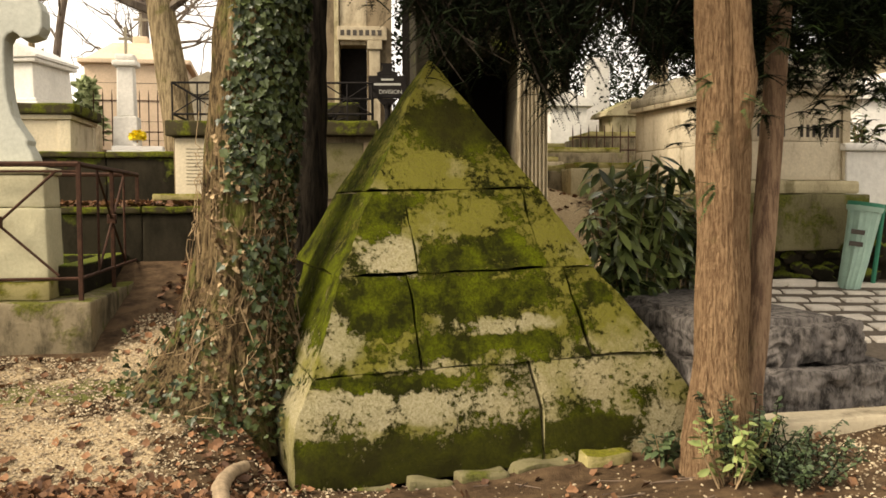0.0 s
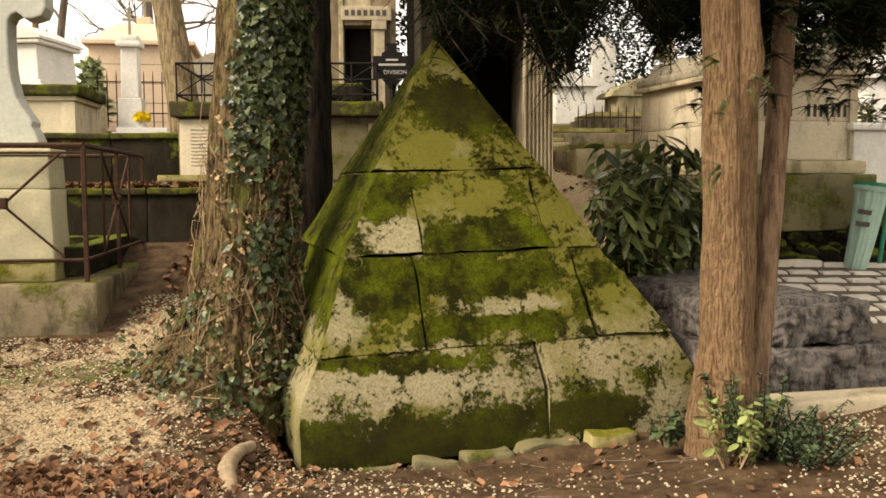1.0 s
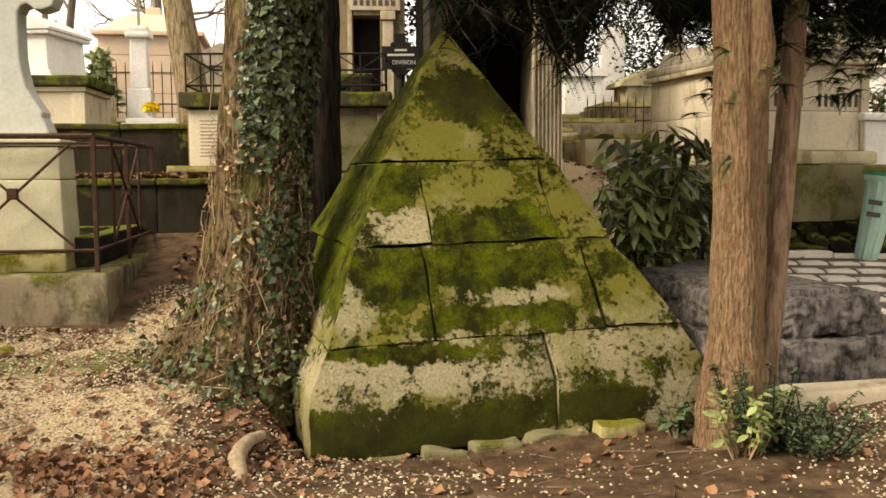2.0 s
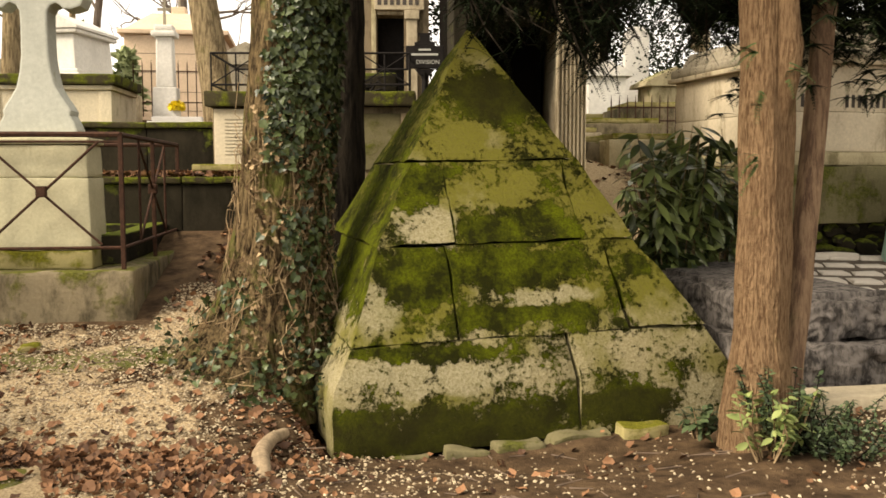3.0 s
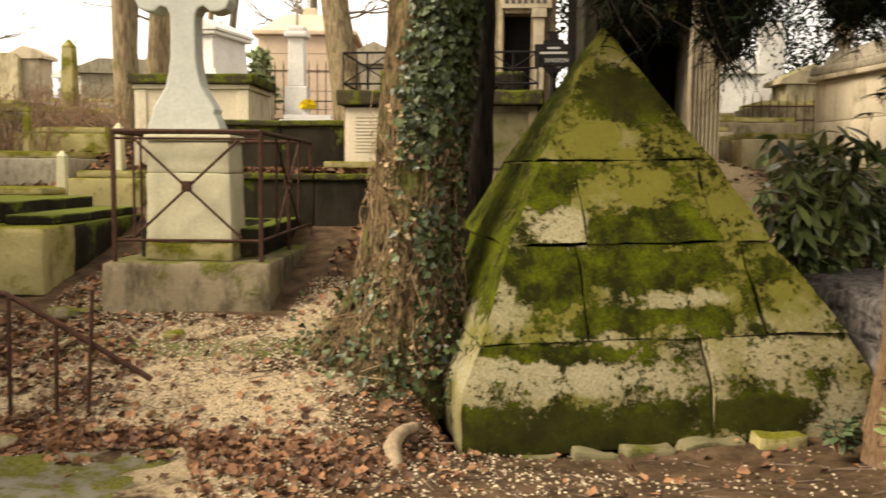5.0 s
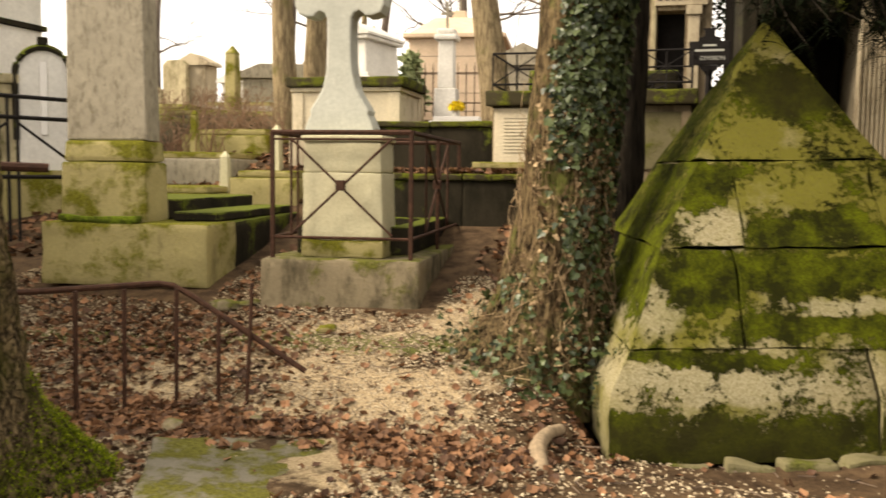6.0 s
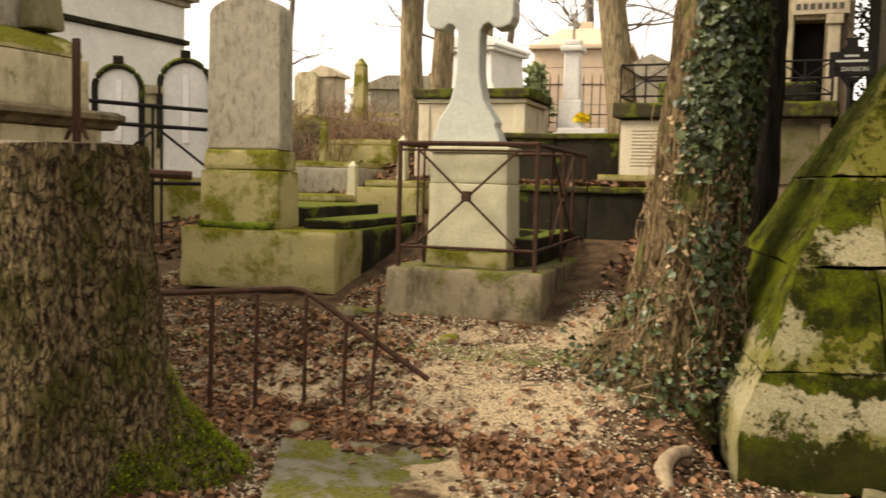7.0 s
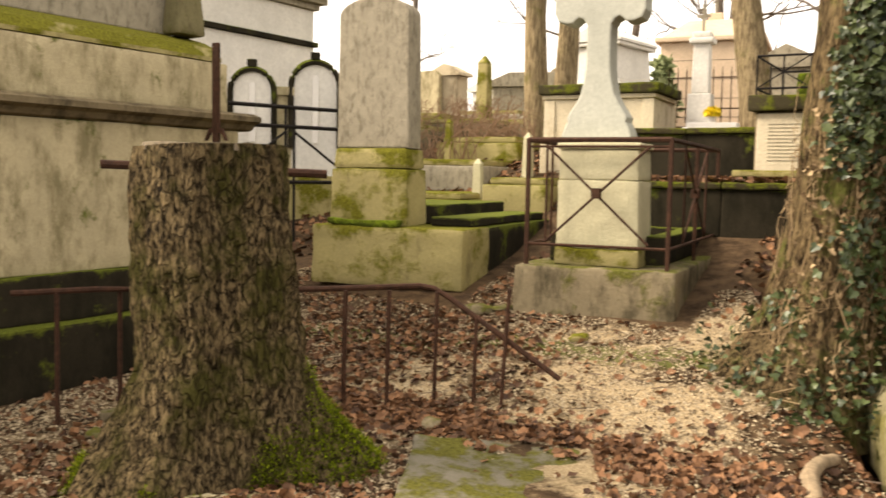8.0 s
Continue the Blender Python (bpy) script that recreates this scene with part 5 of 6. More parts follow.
def shrub(name, m, label, mat, rad, height, n, size, seed, stems=14, leaf=None, stem_mat=None):
    s = thing(name, m, label, "shrub")
    rng = random.Random(seed)
    v, f = leaf or blade_leaf()
    rows = []
    bm = bmesh.new()
    for k in range(stems):
        a, r = rng.uniform(0, 2 * math.pi), rad * math.sqrt(rng.random())
        tip = Vector((math.cos(a) * r, math.sin(a) * r, height * rng.uniform(0.55, 1.0)))
        root = Vector((tip.x * 0.25, tip.y * 0.25, -0.03))
        midp = root.lerp(tip, 0.5) + Vector((rng.gauss(0, 0.05), rng.gauss(0, 0.05), 0)) * rad * 2
        add_tube(bm, [root, midp, tip], [0.005, 0.004, 0.002], 5)
        for j in range(n // stems):
            t = rng.uniform(0.25, 1.0)
            p = (root.lerp(midp, t * 2) if t < 0.5 else midp.lerp(tip, t * 2 - 1))
            d = Vector((rng.gauss(0, 1), rng.gauss(0, 1), rng.uniform(-1.3, 0.2) if name == "laurel_bush" else rng.uniform(-0.5, 0.7))).normalized()
            q = d.to_track_quat("Y", "Z") @ Euler((0, rng.gauss(0, 0.5), 0)).to_quaternion()
            rows.append((Matrix.LocRotScale(p, q, (size * rng.uniform(0.7, 1.25),) * 3), v, f))
    part("stem", bm, stem_mat or DRYIVY, s)
    ob = scatter_mesh("foliage", rows, mat, s)
    ob["kind"] = "stuff"
    for p in ob.data.polygons:
        p.use_smooth = True
    return s


shrub("laurel_bush", pose(1.76, 6.62, 0.42), "glossy dark green laurel bush with long leaves", LAUREL, 0.42, 1.34, 1150, 0.185, 21, 40, blade_leaf(4, 0.14))
shrub("laurel_bush", pose(2.15, 6.95, 0.5), "glossy dark green laurel bush with long leaves", LAUREL, 0.36, 1.22, 560, 0.175, 22, 24, blade_leaf(4, 0.14))
shrub("seedling_shrub", pose(1.50, 3.98, 0.10), "small pale-leaved seedling shrub at the yew foot", HERB, 0.20, 0.36, 240, 0.055, 23, 14, blade_leaf(3, 0.26))
shrub("foot_shrub", pose(1.80, 4.02, 0.08), "low dark evergreen shrub at the yew foot", HERB2, 0.34, 0.30, 2400, 0.032, 24, 46, blade_leaf(2, 0.2), DARKBARK)
shrub("foot_shrub", pose(1.62, 4.10, 0.10), "low dark evergreen shrub at the yew foot", HERB2, 0.24, 0.40, 1100, 0.036, 25, 30, blade_leaf(2, 0.24), DARKBARK)
shrub("ground_ivy", pose(1.32, 4.42, 0.10), "small grey-green weed under the pyramid edge", HERB2, 0.13, 0.16, 110, 0.06, 26, 12, blade_leaf(3, 0.3))

# ---- left background: mausoleum, round-headed stones, iron railing ----
def mausoleum():
    c = thing("mausoleum", pose(-8.35, 10.1, 1.4, 0, 0, -2), "large white stone mausoleum with string courses and a heavy cornice", "mausoleum")
    part("wall", box(-5, 0, -6, 0, -0.8, 1.72, 0.01), WHITE, c)
    part("string_course", box(-5.05, 0.05, -6.05, 0.05, 1.723, 1.79, 0.01), DARKST, c, "dark weathered string course")
    part("upper_wall", box(-5, 0, -6, 0, 1.793, 2.22, 0.01), WHITE, c)
    for k, (z0, z1, o) in enumerate(((2.223, 2.30, 0.06), (2.303, 2.40, 0.14), (2.403, 2.55, 0.24))):
        part("cornice", box(-5 - o, o, -6 - o, o, z0, z1, 0.015), GREYST, c, "grey stained cornice")


mausoleum()


def round_stone(m, w, h):
    s = thing("round_headed_stone", m, "white round-headed gravestone with a dark moulded rim", "gravestone")
    arc = lambda r, z: [(r * math.cos(math.pi * i / 18), z + r * math.sin(math.pi * i / 18)) for i in range(19)]
    r = w / 2
    part("slab", prism([(r, 0)] + arc(r, h - r) + [(-r, 0)], 0, 0.16), WHITE, s)
    bm = bmesh.new()
    ring = [Vector((x, -0.015, z)) for x, z in [(r, 0.3)] + arc(r, h - r) + [(-r, 0.3)]]
    add_tube(bm, ring, [0.032] * len(ring), 6)
    part("rim", bm, DARKST, s, "dark stone moulding", True)
    part("keystone", box(-0.05, 0.05, -0.05, 0.03, h + 0.02, h + 0.10, 0.01), DARKST, s)
    part("panel", box(-0.035, 0.035, -0.012, -0.002, 0.35, h - 0.14, 0.01), MARBLE, s, "white upright panel")
    part("foot", box(-r - 0.08, r + 0.08, -0.08, 0.22, -0.6, 0.0, 0.02), LIME_MOSS, s)


round_stone(pose(-6.96, 7.35, 1.35, 0, 0, 34), 0.46, 1.12)
round_stone(pose(-6.47, 7.80, 1.35, 0, 0, 34), 0.52, 1.22)
p = thing("stone_pier", pose(-6.75, 7.60, 1.2, 0, 0, 34), "small stone pier with a moulded cap", "pier")
part("pier", box(-0.09, 0.09, 0.0, 0.16, -0.4, 1.0, 0.01), LIME, p)
part("cap", box(-0.12, 0.12, -0.03, 0.19, 1.003, 1.10, 0.02), LIME, p)


def double_rail():
    r = thing("iron_railing", pose(-5.42, 5.30, 0.9, 0, 0, 72), "black iron railing with double top bars and braces", "railing")
    for z in (1.02, 0.86, 0.40):
        part("rail", bar((-0.1, 0, z), (1.5, 0, z), 0.017), IRON, r)
    for x in (0.60, 0.68, 1.45):
        part("post", bar((x, 0, -0.1), (x, 0, 1.02), 0.014), IRON, r)
    for a, b in (((0.60, 0.82), (0.05, 0.42)), ((0.68, 0.82), (1.3, 0.42))):
        part("brace", bar((a[0], 0, a[1]), (b[0], 0, b[1]), 0.011), IRON, r)


double_rail()
r = thing("rusty_post", pose(-4.62, 4.45, 0.3), "rusty flat iron post at the tomb corner", "post")
part("post", box(-0.028, 0.028, -0.012, 0.012, -0.1, 1.92, 0.004), RUST, r)
part("foot_bracket", prism([(-0.10, 1.28), (-0.06, 1.36), (0.06, 1.36), (0.10, 1.28), (0.085, 1.28), (0.05, 1.33), (-0.05, 1.33), (-0.085, 1.28)], -0.01, 0.01), RUST, r)
solo("iron_bar", tube([(0, 0, 0), (1.10, 0, -0.03)], 0.022, 8), RUST, pose(-3.93, 2.97, 1.40, 0, 0, 42), "rusty iron bar resting behind the stump", "bar")


# ---- graves on the slope beyond ----
def plain_grave(m, w, d, h, mat, label):
    g = thing("low_grave", m, label, "grave")
    part("kerb_body", box(-w / 2, w / 2, 0, d, -0.4, h, 0.02, 0.01, 5, 0, w * 7), mat, g, "", True)
    part("ledger", box(-w / 2 + 0.06, w / 2 - 0.06, 0.06, d - 0.06, h + 0.003, h + 0.07, 0.02, 0.012, 5, 0, d * 5), LIME_MOSS, g, "mossy ledger", True)


def head_stone(m, w, h, mat, label, kind="flat"):
    s = thing("headstone", m, label, "gravestone")
    if kind == "obelisk":
        part("shaft", box(-w / 2, w / 2, -w / 2, w / 2, -0.4, h, 0.01, 0.004, 4, w * 0.16), mat, s)
        part("tip", box(-w * 0.36, w * 0.36, -w * 0.36, w * 0.36, h + 0.003, h + w * 0.5, 0.0, 0, 0, w * 0.3), mat, s)
    elif kind == "gable":
        part("body", box(-w / 2, w / 2, 0, w * 0.8, -0.4, h, 0.015), mat, s)
        part("gable", prism([(-w * 0.66, h + 0.003), (w * 0.66, h + 0.003), (w * 0.62, h + 0.07), (0, h + 0.07 + w * 0.3), (-w * 0.62, h + 0.07)], -0.06, w * 0.8 + 0.06), mat, s)
    else:
        part("slab", prism([(-w / 2, -0.4), (w / 2, -0.4), (w / 2, h * 0.9), (w * 0.3, h), (-w * 0.3, h), (-w / 2, h * 0.9)], 0, 0.15, 0.012), mat, s)


def place(k, y, dz=0.0, turn=5.0):
    return pose(k * y, y, land(k * y, y) + dz, 0, 0, turn)


head_stone(pose(-10.75, 17.0, 2.7), 0.55, 0.95, LIME, "tall pale headstone far up the slope")
head_stone(pose(-10.45, 17.2, 2.7), 0.62, 0.85, WARM, "gabled cream tomb far up the slope", "gable")
head_stone(pose(-7.1, 12.8, 1.95), 0.24, 1.2, LIME_MOSS, "mossy grey obelisk gravestone", "obelisk")
long = thing("long_tomb", pose(-6.9, 14.6, 2.2, 0, 0, 18), "long grey tomb with a sloping slate-grey lid", "tomb")
part("body", box(-0.9, 1.4, 0, 1.0, -0.5, 0.75, 0.02), GREYST, long)
part("lid", prism([(-1.0, 0.753), (1.5, 0.753), (1.45, 0.85), (1.1, 1.0), (-0.6, 1.0), (-0.95, 0.85)], -0.06, 1.06, 0.01), GREYST, long)
rngf = random.Random(31)
SPOTS = (
    (-0.66, 7.7, 1.0, 1.3, 0.22), (-0.62, 8.6, 0.9, 1.2, 0.25), (-0.57, 9.6, 1.1, 1.5, 0.2), (-0.52, 8.1, 0.7, 1.0, 0.26), (-0.60, 10.8, 1.2, 1.3, 0.3), (-0.66, 12.0, 1.0, 1.4, 0.35), (-0.50, 11.4, 0.9, 1.2, 0.25), (-0.46, 12.9, 1.2, 1.4, 0.3), (-0.70, 9.9, 1.0, 1.4, 0.3), (-0.39, 8.35, 0.8, 0.8, 0.2), (-0.55, 14.2, 1.3, 1.4, 0.3),
    (0.175, 10.6, 0.9, 1.1, 0.20), (0.235, 10.3, 0.9, 1.3, 0.30), (0.20, 12.0, 1.3, 1.2, 0.35), (0.25, 13.0, 1.1, 1.2, 0.5), (0.155, 11.8, 0.7, 1.2, 0.2), (0.16, 13.6, 0.9, 1.0, 0.3),
)
for k, y, w, d, h in SPOTS:
    mat = (LIME_MOSS, CONC, LIME, GREYST, WARM)[rngf.randint(0, 4)]
    plain_grave(place(k, y, 0.02, rngf.uniform(0, 10)), w, d, h, mat, {"green_limestone": "low green lichened grave with a mossy ledger", "warm_ashlar": "low tan stone grave with a mossy ledger", "weathered_concrete": "low brown concrete grave kerb with a mossy ledger", "pale_limestone": "low pale limestone grave with a mossy ledger", "grey_stele_stone": "low grey stone grave with a mossy ledger"}[mat.name])
for k, y, w, h, kind, mat, lab in (
    (-0.61, 9.2, 0.10, 0.55, "obelisk", LIME_MOSS, "small mossy stone post among the graves"),
    (-0.50, 9.0, 0.12, 0.42, "obelisk", LIME_YEL, "yellow lichened stone post beside a grave"),
    (-0.57, 8.3, 0.12, 0.40, "obelisk", LIME_YEL, "yellow lichened stone post beside a grave"),
    (-0.68, 14.5, 0.7, 0.7, "flat", LIME, "pale headstone on the slope"),
    (-0.55, 16.0, 0.6, 0.7, "gable", WHITE, "white gabled tomb on the slope"),
    (-0.43, 17.5, 0.8, 1.1, "gable", WARM, "tan gabled tomb chapel on the slope"),
    (0.165, 16.0, 0.55, 2.2, "flat", WARM, "tall tan tomb front in the distance"),
    (0.222, 15.6, 0.42, 1.7, "flat", WHITE, "tall white gravestone in the distance"),
    (0.19, 14.6, 0.6, 0.9, "gable", WHITE, "white gabled tomb in the distance"),
    (0.265, 14.4, 0.8, 0.75, "gable", LIME, "pale gabled tomb in the distance"),
    (0.06, 15.0, 1.2, 2.6, "flat", WHITE, "tall white tomb front beyond the sign"),
    (0.47, 10.5, 0.7, 1.0, "flat", GREYST, "grey headstone behind the rubble wall"),
    (0.56, 10.2, 0.9, 1.1, "gable", WHITE, "white gabled tomb behind the rubble wall"),
    (0.60, 13.0, 1.0, 1.8, "gable", WARM, "tan tomb chapel behind the rubble wall"),
    (0.50, 14.0, 1.2, 1.6, "gable", GREYST, "grey tomb chapel behind the rubble wall"),
    (-0.335, 13.5, 0.5, 0.5, "flat", WARM, "small tan headstone on the slope"),
    (-0.20, 14.0, 0.9, 0.9, "gable", GREYST, "grey gabled tomb behind the railed tomb"),
):
    head_stone(place(k, y, 0.0, rngf.uniform(-4, 10)), w, h, mat, lab, kind)
iron_fence(pose(2.45, 12.6, 1.98, 0, 0, 0), 1.0, 0.42, 10, "small grey iron fence on the terrace")
pt = thing("planter_block", pose(4.02, 7.95, 1.42, 0, 0, 12), "white stone planter block with an urn and dark plants", "planter")
part("block", box(-0.02, 0.50, 0, 0.5, -0.3, 0.40, 0.02), WHITE, pt)
part("rim", box(-0.06, 0.54, -0.04, 0.54, 0.403, 0.47, 0.02), WHITE, pt)
shrub("planter_shrub", pose(4.25, 8.2, 1.88), "dark evergreen in a stone planter", LAUREL, 0.2, 0.3, 120, 0.09, 41, 10)


def bramble(m, w, h, n, seed):
    t = thing("bramble", m, "leafless reddish brown bramble between the graves", "shrub")
    r = random.Random(seed)
    bm = bmesh.new()
    for _ in range(n):
        x, y = r.uniform(-w, w), r.uniform(-0.4, 0.4)
        dx, k = r.gauss(0, 0.35), r.uniform(0.5, 1.0)
        add_tube(bm, [(x, y, -0.05), (x + dx * 0.3, y, h * k * 0.6), (x + dx * 0.7, y + 0.05, h * k), (x + dx * 1.2, y + 0.1, h * k * 0.85)], [0.008, 0.007, 0.005, 0.002], 4)
    part("cane", bm, CANE, t)["kind"] = "stuff"


CANE = plain("reddish_cane", (0.20, 0.12, 0.07), 0.8, 0, 0.4, 9)
for k, y, w, h, n, sd in ((-0.63, 9.4, 0.6, 0.55, 60, 1), (-0.585, 10.4, 0.7, 0.7, 80, 2), (-0.53, 10.2, 0.5, 0.5, 50, 3), (-0.60, 12.6, 0.9, 0.7, 80, 4)):
    bramble(place(k, y), w, h, n, sd)


# ---- bare winter trees ----
def bare_tree(m, h, r, seed, lean=(0.0, 0.0), mat=None, label="bare winter tree with a pale mossy trunk", fork=0.55, twigs=True):
    t = thing("bare_tree", m, label, "tree")
    rng = random.Random(seed)
    top = Vector((lean[0], lean[1], h))
    n = 18
    pts = [Vector((0, 0, -0.3)).lerp(top, i / n) + Vector((0.04 * math.sin(i * 0.9 + seed), 0.04 * math.cos(i * 0.7), 0)) * (i / n) for i in range(n + 1)]
    part("trunk", tube(pts, [r * (1.25 if i == 0 else 1.05 if i == 1 else 1) * (1 - 0.72 * i / n) for i in range(n + 1)], 20, 0.10), mat or TREEBARK, t, "", True)
    if twigs:
        bm = bmesh.new()

        def grow(p, d, length, rad, depth):
            line = [p]
            for s in range(5):
                d = (d + Vector((rng.gauss(0, 0.22), rng.gauss(0, 0.22), rng.gauss(0.06, 0.12)))).normalized()
                p = p + d * length / 5
                line.append(p)
            add_tube(bm, line, [rad * (1 - 0.13 * s) for s in range(6)], 5)
            if depth:
                for s in range(3):
                    q = line[rng.randint(2, 5)]
                    grow(q, (d + Vector((rng.gauss(0, 0.7), rng.gauss(0, 0.7), rng.gauss(0.1, 0.4)))).normalized(), length * rng.uniform(0.5, 0.75), rad * 0.5, depth - 1)

        for s in range(9):
            i = rng.randint(int(n * fork * 0.6), n)
            grow(pts[i], Vector((rng.gauss(0, 1), rng.gauss(0, 1), rng.uniform(0.2, 1.0))).normalized(), h * rng.uniform(0.18, 0.32), r * 0.32, 2)
        part("branch", bm, DARKTWIG, t)["kind"] = "stuff"
    return t


DARKTWIG = bark("grey_twig_bark", (0.17, 0.14, 0.11), (0.07, 0.055, 0.045), (0.1, 0.1, 0.04), 0.7, 16.0, 18, 0.01)
bare_tree(pose(-2.62, 11.7, 1.9), 7.5, 0.22, 1, (-1.05, 0.3), label="thick leaning tree trunk with pale furrowed bark")
bare_tree(pose(-5.27, 10.9, 1.75), 6.5, 0.17, 2, (-0.35, 0.2), label="mossy-footed grey tree trunk among graves")
bare_tree(pose(-5.12, 11.3, 1.8), 6.5, 0.17, 3, (0.05, 0.5), label="twin grey trunk with burrs among graves")
bare_tree(pose(-6.1, 15.5, 2.2), 6.0, 0.07, 4, (0.4, 0))
for x, y, h, r, sd, ln in ((-7.8, 17.5, 6, 0.09, 5, 0.3), (-6.9, 18.5, 7, 0.10, 6, 0.9), (-5.6, 22, 8, 0.13, 7, 0.3), (-4.9, 19, 7, 0.12, 8, -0.5), (-9.6, 20, 7, 0.10, 9, 0.4), (-2.4, 17, 7, 0.10, 10, -0.5), (-12.5, 19, 6.5, 0.1, 12, 0.2), (-6.3, 26, 9, 0.14, 13, 0.0)):
    bare_tree(pose(x, y, land(x, y)), h, r, sd, (ln, 0), DARKTWIG, "slim bare winter tree on the skyline")


def dark_tree(m, h, w, n, seed, label, mat=None, size=0.09):
    t = thing("evergreen_tree", m, label, "tree")
    rng = random.Random(seed)
    part("trunk", tube([(0, 0, -0.3), (0.05, 0, h * 0.5), (0, 0, h * 0.95)], [0.14, 0.1, 0.02], 10), DARKBARK, t)
    v, f = blade_leaf(2, 0.3)
    rows = []
    for _ in range(n):
        z = rng.uniform(0.12, 1.0)
        a = rng.uniform(0, 2 * math.pi)
        r = w * (1 - 0.75 * z) * (0.45 + 0.55 * rng.random()) * (1 + 0.4 * noise.noise(Vector((math.cos(a) * 2, math.sin(a) * 2, z * 5 + seed))))
        rows.append((Matrix.LocRotScale((math.cos(a) * r, math.sin(a) * r, z * h), spin(rng).to_quaternion(), (size * rng.uniform(0.7, 1.5),) * 3), v, f))
    scatter_mesh("crown", rows, mat or YEWLEAF, t)


FARGREEN = leafy("far_green_leaf", (0.16, 0.20, 0.09), (0.36, 0.40, 0.20), 0.6, 0.2)
dark_tree(pose(-5.6, 14.6, 2.2), 1.5, 0.75, 900, 1, "rounded grey-green evergreen behind the tombs", FARGREEN, 0.12)
dark_tree(pose(-5.0, 15.2, 2.3), 1.1, 0.4, 500, 2, "small green conifer beside the pink chapel", FARGREEN, 0.12)
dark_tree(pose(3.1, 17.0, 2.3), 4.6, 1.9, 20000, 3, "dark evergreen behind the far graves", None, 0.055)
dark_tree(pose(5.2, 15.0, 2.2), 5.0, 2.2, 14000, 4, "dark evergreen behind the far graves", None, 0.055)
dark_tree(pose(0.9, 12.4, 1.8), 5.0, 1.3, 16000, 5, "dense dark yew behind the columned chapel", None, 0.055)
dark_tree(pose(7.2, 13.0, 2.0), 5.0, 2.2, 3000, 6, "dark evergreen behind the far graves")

# ---- roots, bricks, fallen leaves, chips and twigs ----
solo("tree_root", tube([(-0.69, 3.60, -0.04), (-0.71, 3.78, 0.045), (-0.755, 3.95, 0.075), (-0.795, 4.12, 0.085), (-0.80, 4.26, 0.09), (-0.785, 4.38, 0.095), (-0.745, 4.49, 0.085), (-0.70, 4.57, 0.02), (-0.67, 4.62, -0.08)], [0.026, 0.034, 0.038, 0.040, 0.038, 0.034, 0.030, 0.026, 0.020], 18, 0.16), plain("bare_root_wood", (0.25, 0.185, 0.115), 0.85, 0, 0.4, 22), Matrix(), "bare pale root humping out of the earth", "root", soft=True)
solo("loose_block", box(-0.14, 0.14, -0.05, 0.07, -0.06, 0.05, 0.02, 0.02, 5), LIME_MOSS, pose(1.12, 4.77, 0.0, 0, 2, 16), "yellow limestone block packed under the pyramid", "stone block", soft=True)
for x, y, w, d, s in ((0.78, 4.77, 0.17, 0.07, 1), (0.45, 4.68, 0.13, 0.06, 2), (0.16, 4.60, 0.12, 0.05, 3), (-0.12, 4.53, 0.10, 0.04, 4)):
    solo("packing_stone", box(-w, w, -d, d, -0.06, 0.03, 0.02, 0.035, 6, 0, s), DARKGREEN, pose(x, y, land(x, y) - 0.005, 0, 0, 13 + s), "mossy packing stone under the pyramid edge", "stone", "packing stones", soft=True)
for x, y, w, s in ((-2.35, 5.3, 0.07, 1), (-2.75, 5.15, 0.08, 2), (-2.55, 3.85, 0.07, 3), (-2.2, 4.05, 0.04, 4), (-3.2, 5.55, 0.12, 5), (-3.05, 5.6, 0.08, 6), (-3.75, 3.1, 0.10, 7), (-3.9, 2.9, 0.07, 8)):
    bm = bmesh.new()
    bmesh.ops.create_icosphere(bm, subdivisions=3, radius=1)
    for v in bm.verts:
        v.co = Vector((v.co.x, v.co.y * 0.7, v.co.z * 0.38)) * w * (1 + 0.3 * noise.fractal(v.co + Vector((s * 5, 0, 0)), 1, 2, 3))
    solo("field_stone", bm, LIME_MOSS if s in (1, 9, 2) else CONC, pose(x, y, land(x, y) + 0.01, 0, 0, 40 * s), "half-buried rough stone patched with moss", "stone", "loose stones", soft=True)
plank = thing("broken_slab", pose(-2.72, 2.62, 0.06, 0, 2, 28), "pale broken stone edging slab before the stump", "stone slab")
part("slab", box(-0.42, 0.36, -0.05, 0.06, -0.04, 0.02, 0.012, 0.01, 5), LIME, plank, "", True)
solo("broken_slab", box(-0.3, 0.3, -0.05, 0.05, -0.04, 0.02, 0.012, 0.012, 5), CONC, pose(-3.95, 3.35, 0.10, 0, 0, 60), "mossy broken stone edging in the litter", "stone slab", soft=True)

rng = random.Random(77)


def spot_clear(x, y):
    """False where a tomb, trunk or wall covers the ground."""
    if (x - 0.25) ** 2 / 1.35 + (y - 5.8) ** 2 / 1.5 < 1.0:
        return False
    if -3.0 < x < -1.75 and 5.62 < y < 8.0:
        return False
    if -4.9 < x < -3.4 and 5.6 < y < 8.2:
        return False
    if (x + 3.08) ** 2 + (y - 2.92) ** 2 < 0.15 or (x + 0.93) ** 2 + (y - 5.38) ** 2 < 0.13:
        return False
    if abs((x + 1.96) * 0.9 + (y - 3.5) * 0.44) < 0.40 and abs((y - 3.45) * 0.9 - (x + 1.96) * 0.44) < 0.36 and noise.noise(Vector((x * 7, y * 7, 0))) < 0.3:
        return False
    return x > -4.75 or y > 5.2


def on_ground(x, y):
    n = noise.fractal(Vector((x * 1.3, y * 1.3, 0)), 1.0, 2.0, 4) * 0.022
    return land(x, y) + n * (smooth(11.0, 6.0, y) if y > 6 else 1.0)


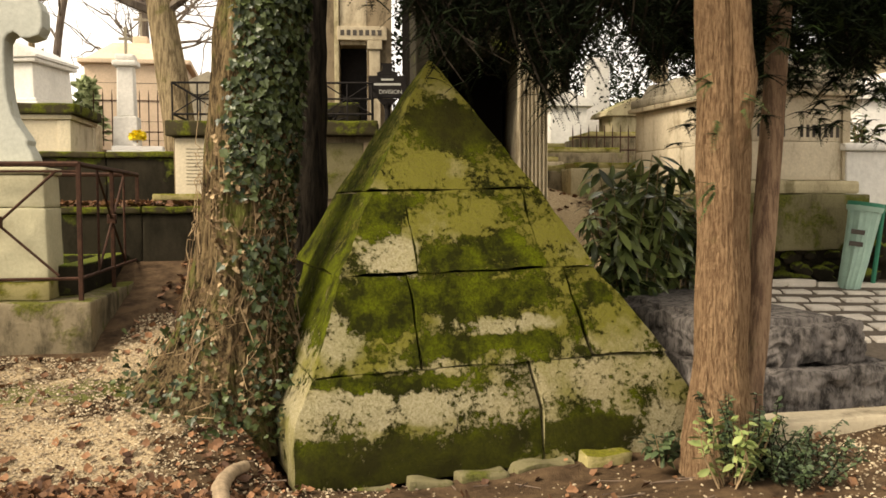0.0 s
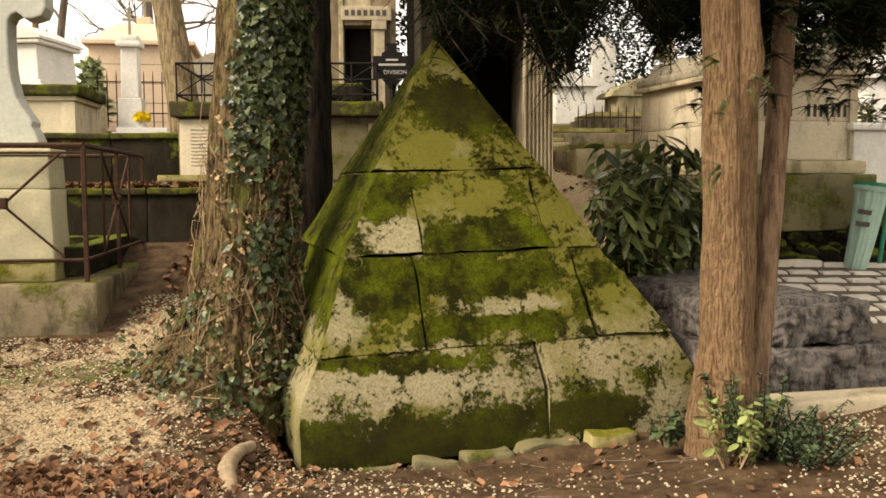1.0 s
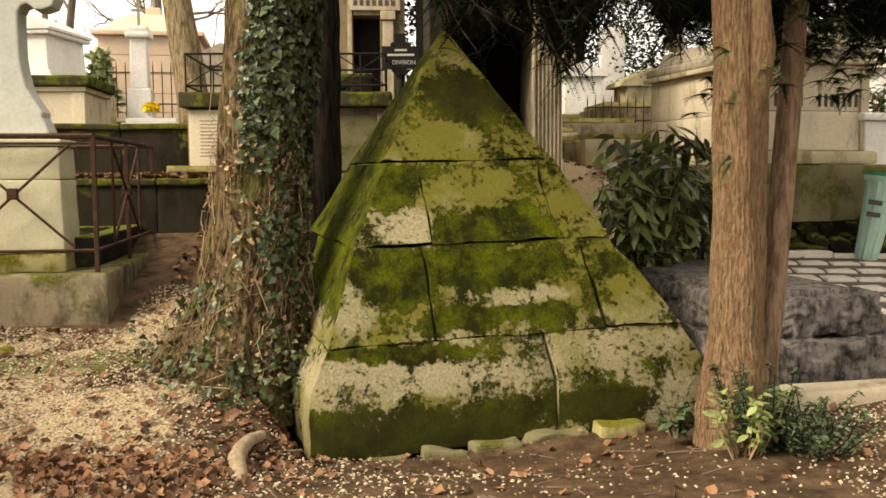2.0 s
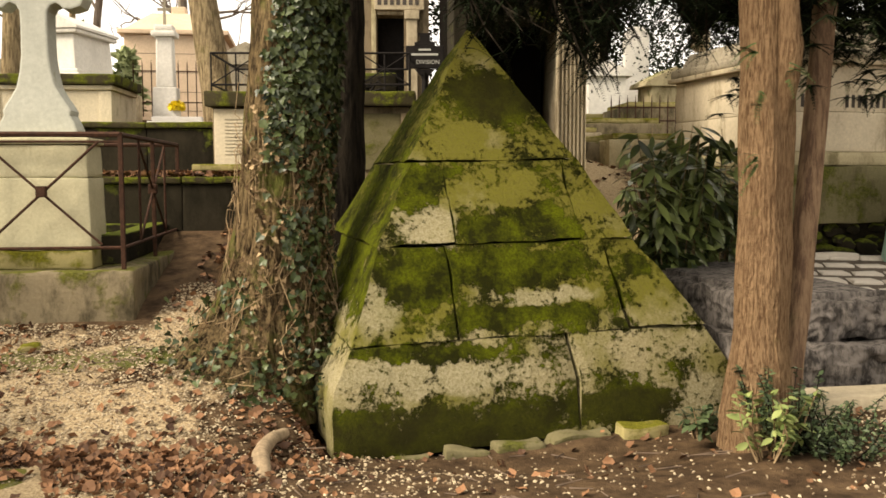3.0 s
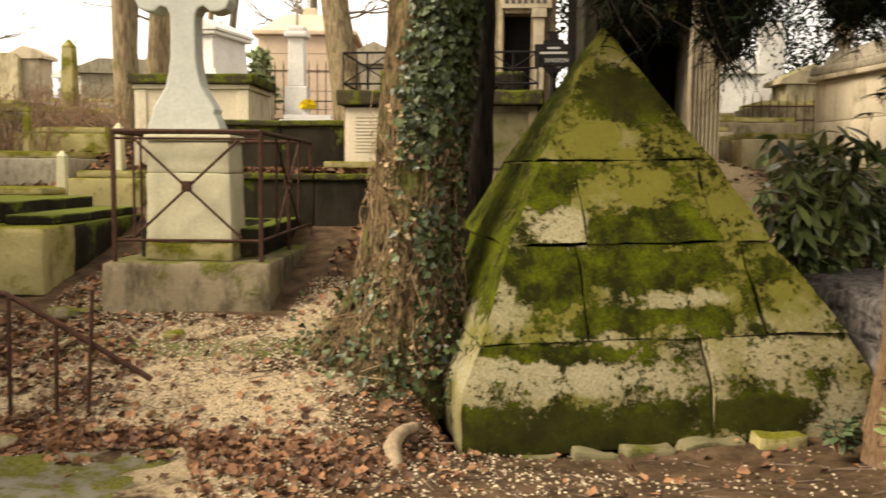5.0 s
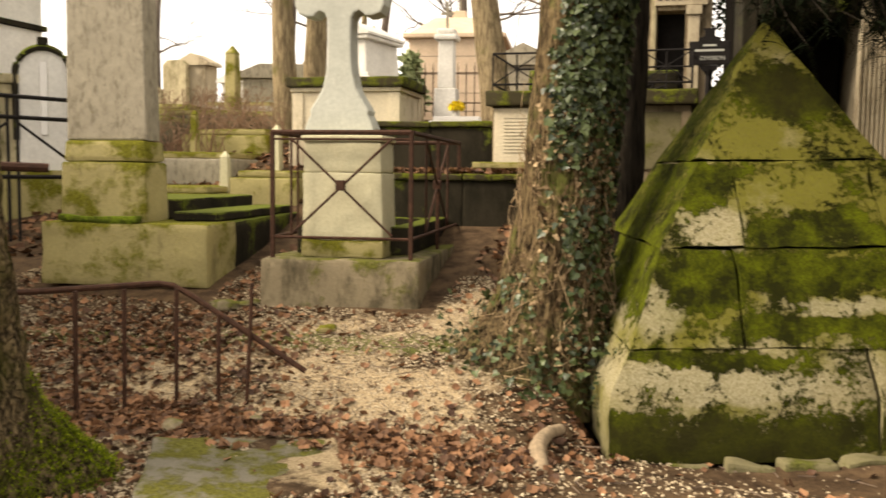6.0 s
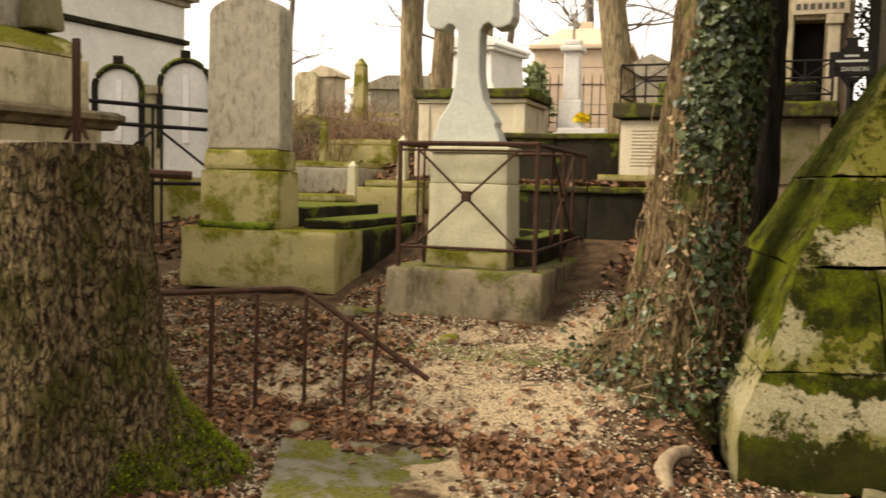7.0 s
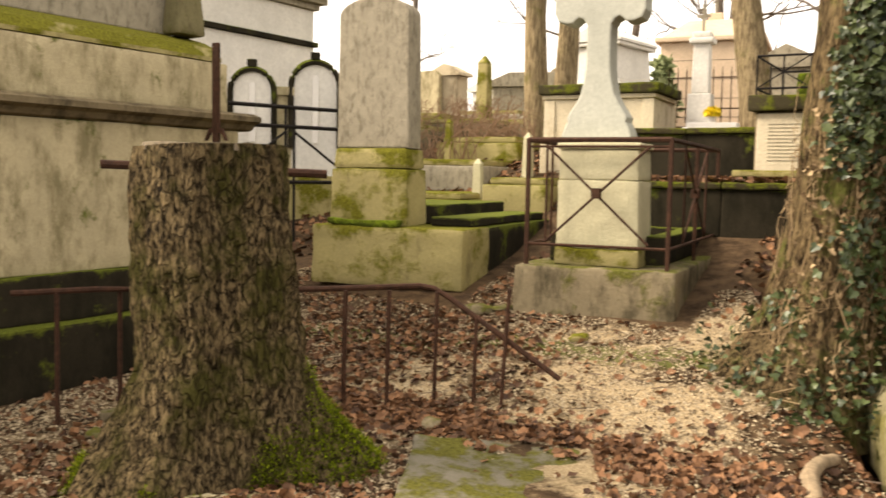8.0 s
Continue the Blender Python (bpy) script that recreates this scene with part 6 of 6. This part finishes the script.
def strew(name, n, mat, label, category, weight, size, verts, faces, lift, tilt, area=(-4.7, 2.8, 2.3, 6.4)):
    rows = []
    tries = 0
    while len(rows) < n and tries < n * 40:
        tries += 1
        x, y = rng.uniform(area[0], area[1]), rng.uniform(area[2], area[3])
        if not spot_clear(x, y) or rng.random() > weight(x, y):
            continue
        s = size * rng.uniform(0.5, 1.5)
        e = Euler((rng.gauss(0, tilt), rng.gauss(0, tilt), rng.uniform(0, 6.3)))
        rows.append((Matrix.LocRotScale((x, y, on_ground(x, y) + lift * rng.uniform(0.2, 1.6)), e.to_quaternion(), (s, s * rng.uniform(0.6, 1.0), s)), verts, faces))
    return tagged(scatter_mesh(name, rows, mat), label, category, kind="stuff")


LEAF_V = [(0, -1.0, 0.0), (0.75, -0.35, 0.25), (0.55, 0.4, 0.1), (0, 1.0, 0.3), (-0.55, 0.4, 0.12), (-0.75, -0.35, 0.3), (0, 0, -0.06)]
LEAF_F = [(6, 0, 1), (6, 1, 2), (6, 2, 3), (6, 3, 4), (6, 4, 5), (6, 5, 0)]
CHIP_V = [(-1, -0.7, -0.3), (0.9, -0.8, -0.3), (1, 0.7, -0.3), (-0.8, 0.9, -0.3), (-0.6, -0.4, 0.35), (0.6, -0.5, 0.3), (0.5, 0.5, 0.4), (-0.5, 0.5, 0.3)]
CHIP_F = [(4, 5, 6, 7), (0, 1, 5, 4), (1, 2, 6, 5), (2, 3, 7, 6), (3, 0, 4, 7)]


def leaf_weight(x, y):
    k = 0.13 - 0.115 * smooth(-1.0, -0.3, x) + 1.0 * math.exp(-((x + 3.3) / 0.9) ** 2 - ((y - 4.6) / 0.7) ** 2)
    k += 0.9 * math.exp(-((x + 2.3) / 0.8) ** 2 - ((y - 3.95) / 0.28) ** 2) + 0.6 * math.exp(-((x + 1.35) / 0.5) ** 2 - ((y - 3.85) / 0.35) ** 2)
    k += 0.8 * math.exp(-((x + 0.62) / 0.16) ** 2 - ((y - 4.75) / 0.4) ** 2) + 0.7 * math.exp(-((x + 2.9) / 0.7) ** 2 - ((y - 2.6) / 0.4) ** 2)
    return k * smooth(0.9, 2.6, y) * (1 - 0.75 * path_amount(x, y) * smooth(4.0, 4.3, y))


strew("fallen_leaves", 9500, LITTER, "brown fallen leaves lying on the earth", "leaf litter", leaf_weight, 0.026, LEAF_V, LEAF_F, 0.012, 0.5, (-5.2, 3.6, 0.9, 6.4))
strew("stone_chips", 46000, CHIP, "pale limestone chips on the trodden path", "gravel", lambda x, y: (0.02 + 0.50 * smooth(-0.8, -1.4, x) + 1.0 * path_amount(x, y)) * smooth(1.0, 2.8, y), 0.0072, CHIP_V, CHIP_F, 0.004, 0.4, (-5.2, 3.6, 1.0, 6.4))
strew("far_leaves", 3500, LITTER, "brown fallen leaves between the far graves", "leaf litter", lambda x, y: 0.9 if x < 0 else 0.15 * math.exp(-((x - 1.9) / 0.5) ** 2), 0.04, LEAF_V, LEAF_F, 0.012, 0.5, (-6.5, 3.0, 6.4, 10.5))
solo("terrace_earth", box(-1.85, 0, 0, 0.74, -0.5, 0.0, 0.02, 0.02, 8), plain("leaf_mould", (0.09, 0.06, 0.04), 1.0, 0, 0.5, 18, 0.1, 0.02), pose(-1.52, 7.92, 1.345, 0, 0, 2), "dark leaf mould behind the terrace step", "earth", kind="structure", soft=True)
drift = []
for _ in range(1300):
    drift.append((Matrix.LocRotScale((rng.uniform(-3.35, -1.5), rng.uniform(7.72, 8.58), 1.365 + rng.uniform(0, 0.03)), Euler((rng.gauss(0, 0.5), rng.gauss(0, 0.5), rng.uniform(0, 6.3))).to_quaternion(), (rng.uniform(0.02, 0.045),) * 3), LEAF_V, LEAF_F))
tagged(scatter_mesh("terrace_leaves", drift, LITTER), "brown fallen leaves drifted on the terrace", "leaf litter", kind="stuff")
twigs = []
for _ in range(260):
    x, y = rng.uniform(-4.2, 1.6), rng.uniform(2.8, 5.4)
    if spot_clear(x, y):
        twigs.append((Matrix.LocRotScale((x, y, on_ground(x, y) + 0.008), Euler((0, rng.gauss(0, 0.08), rng.uniform(0, 6.3))).to_quaternion(), (rng.uniform(0.02, 0.08), 0.003, 0.003)), [(-1, -1, -1), (1, -0.5, -0.5), (1, 0.5, -0.5), (-1, 1, -1), (-1, 0, 1), (1, 0, 0.6)], [(0, 1, 5, 4), (3, 4, 5, 2), (0, 3, 2, 1)]))
tagged(scatter_mesh("twigs", twigs, plain("dead_twig", (0.12, 0.085, 0.06), 0.9, 0, 0.4, 12)), "thin dead twigs scattered on the earth", "twigs", kind="stuff")
cobbles()
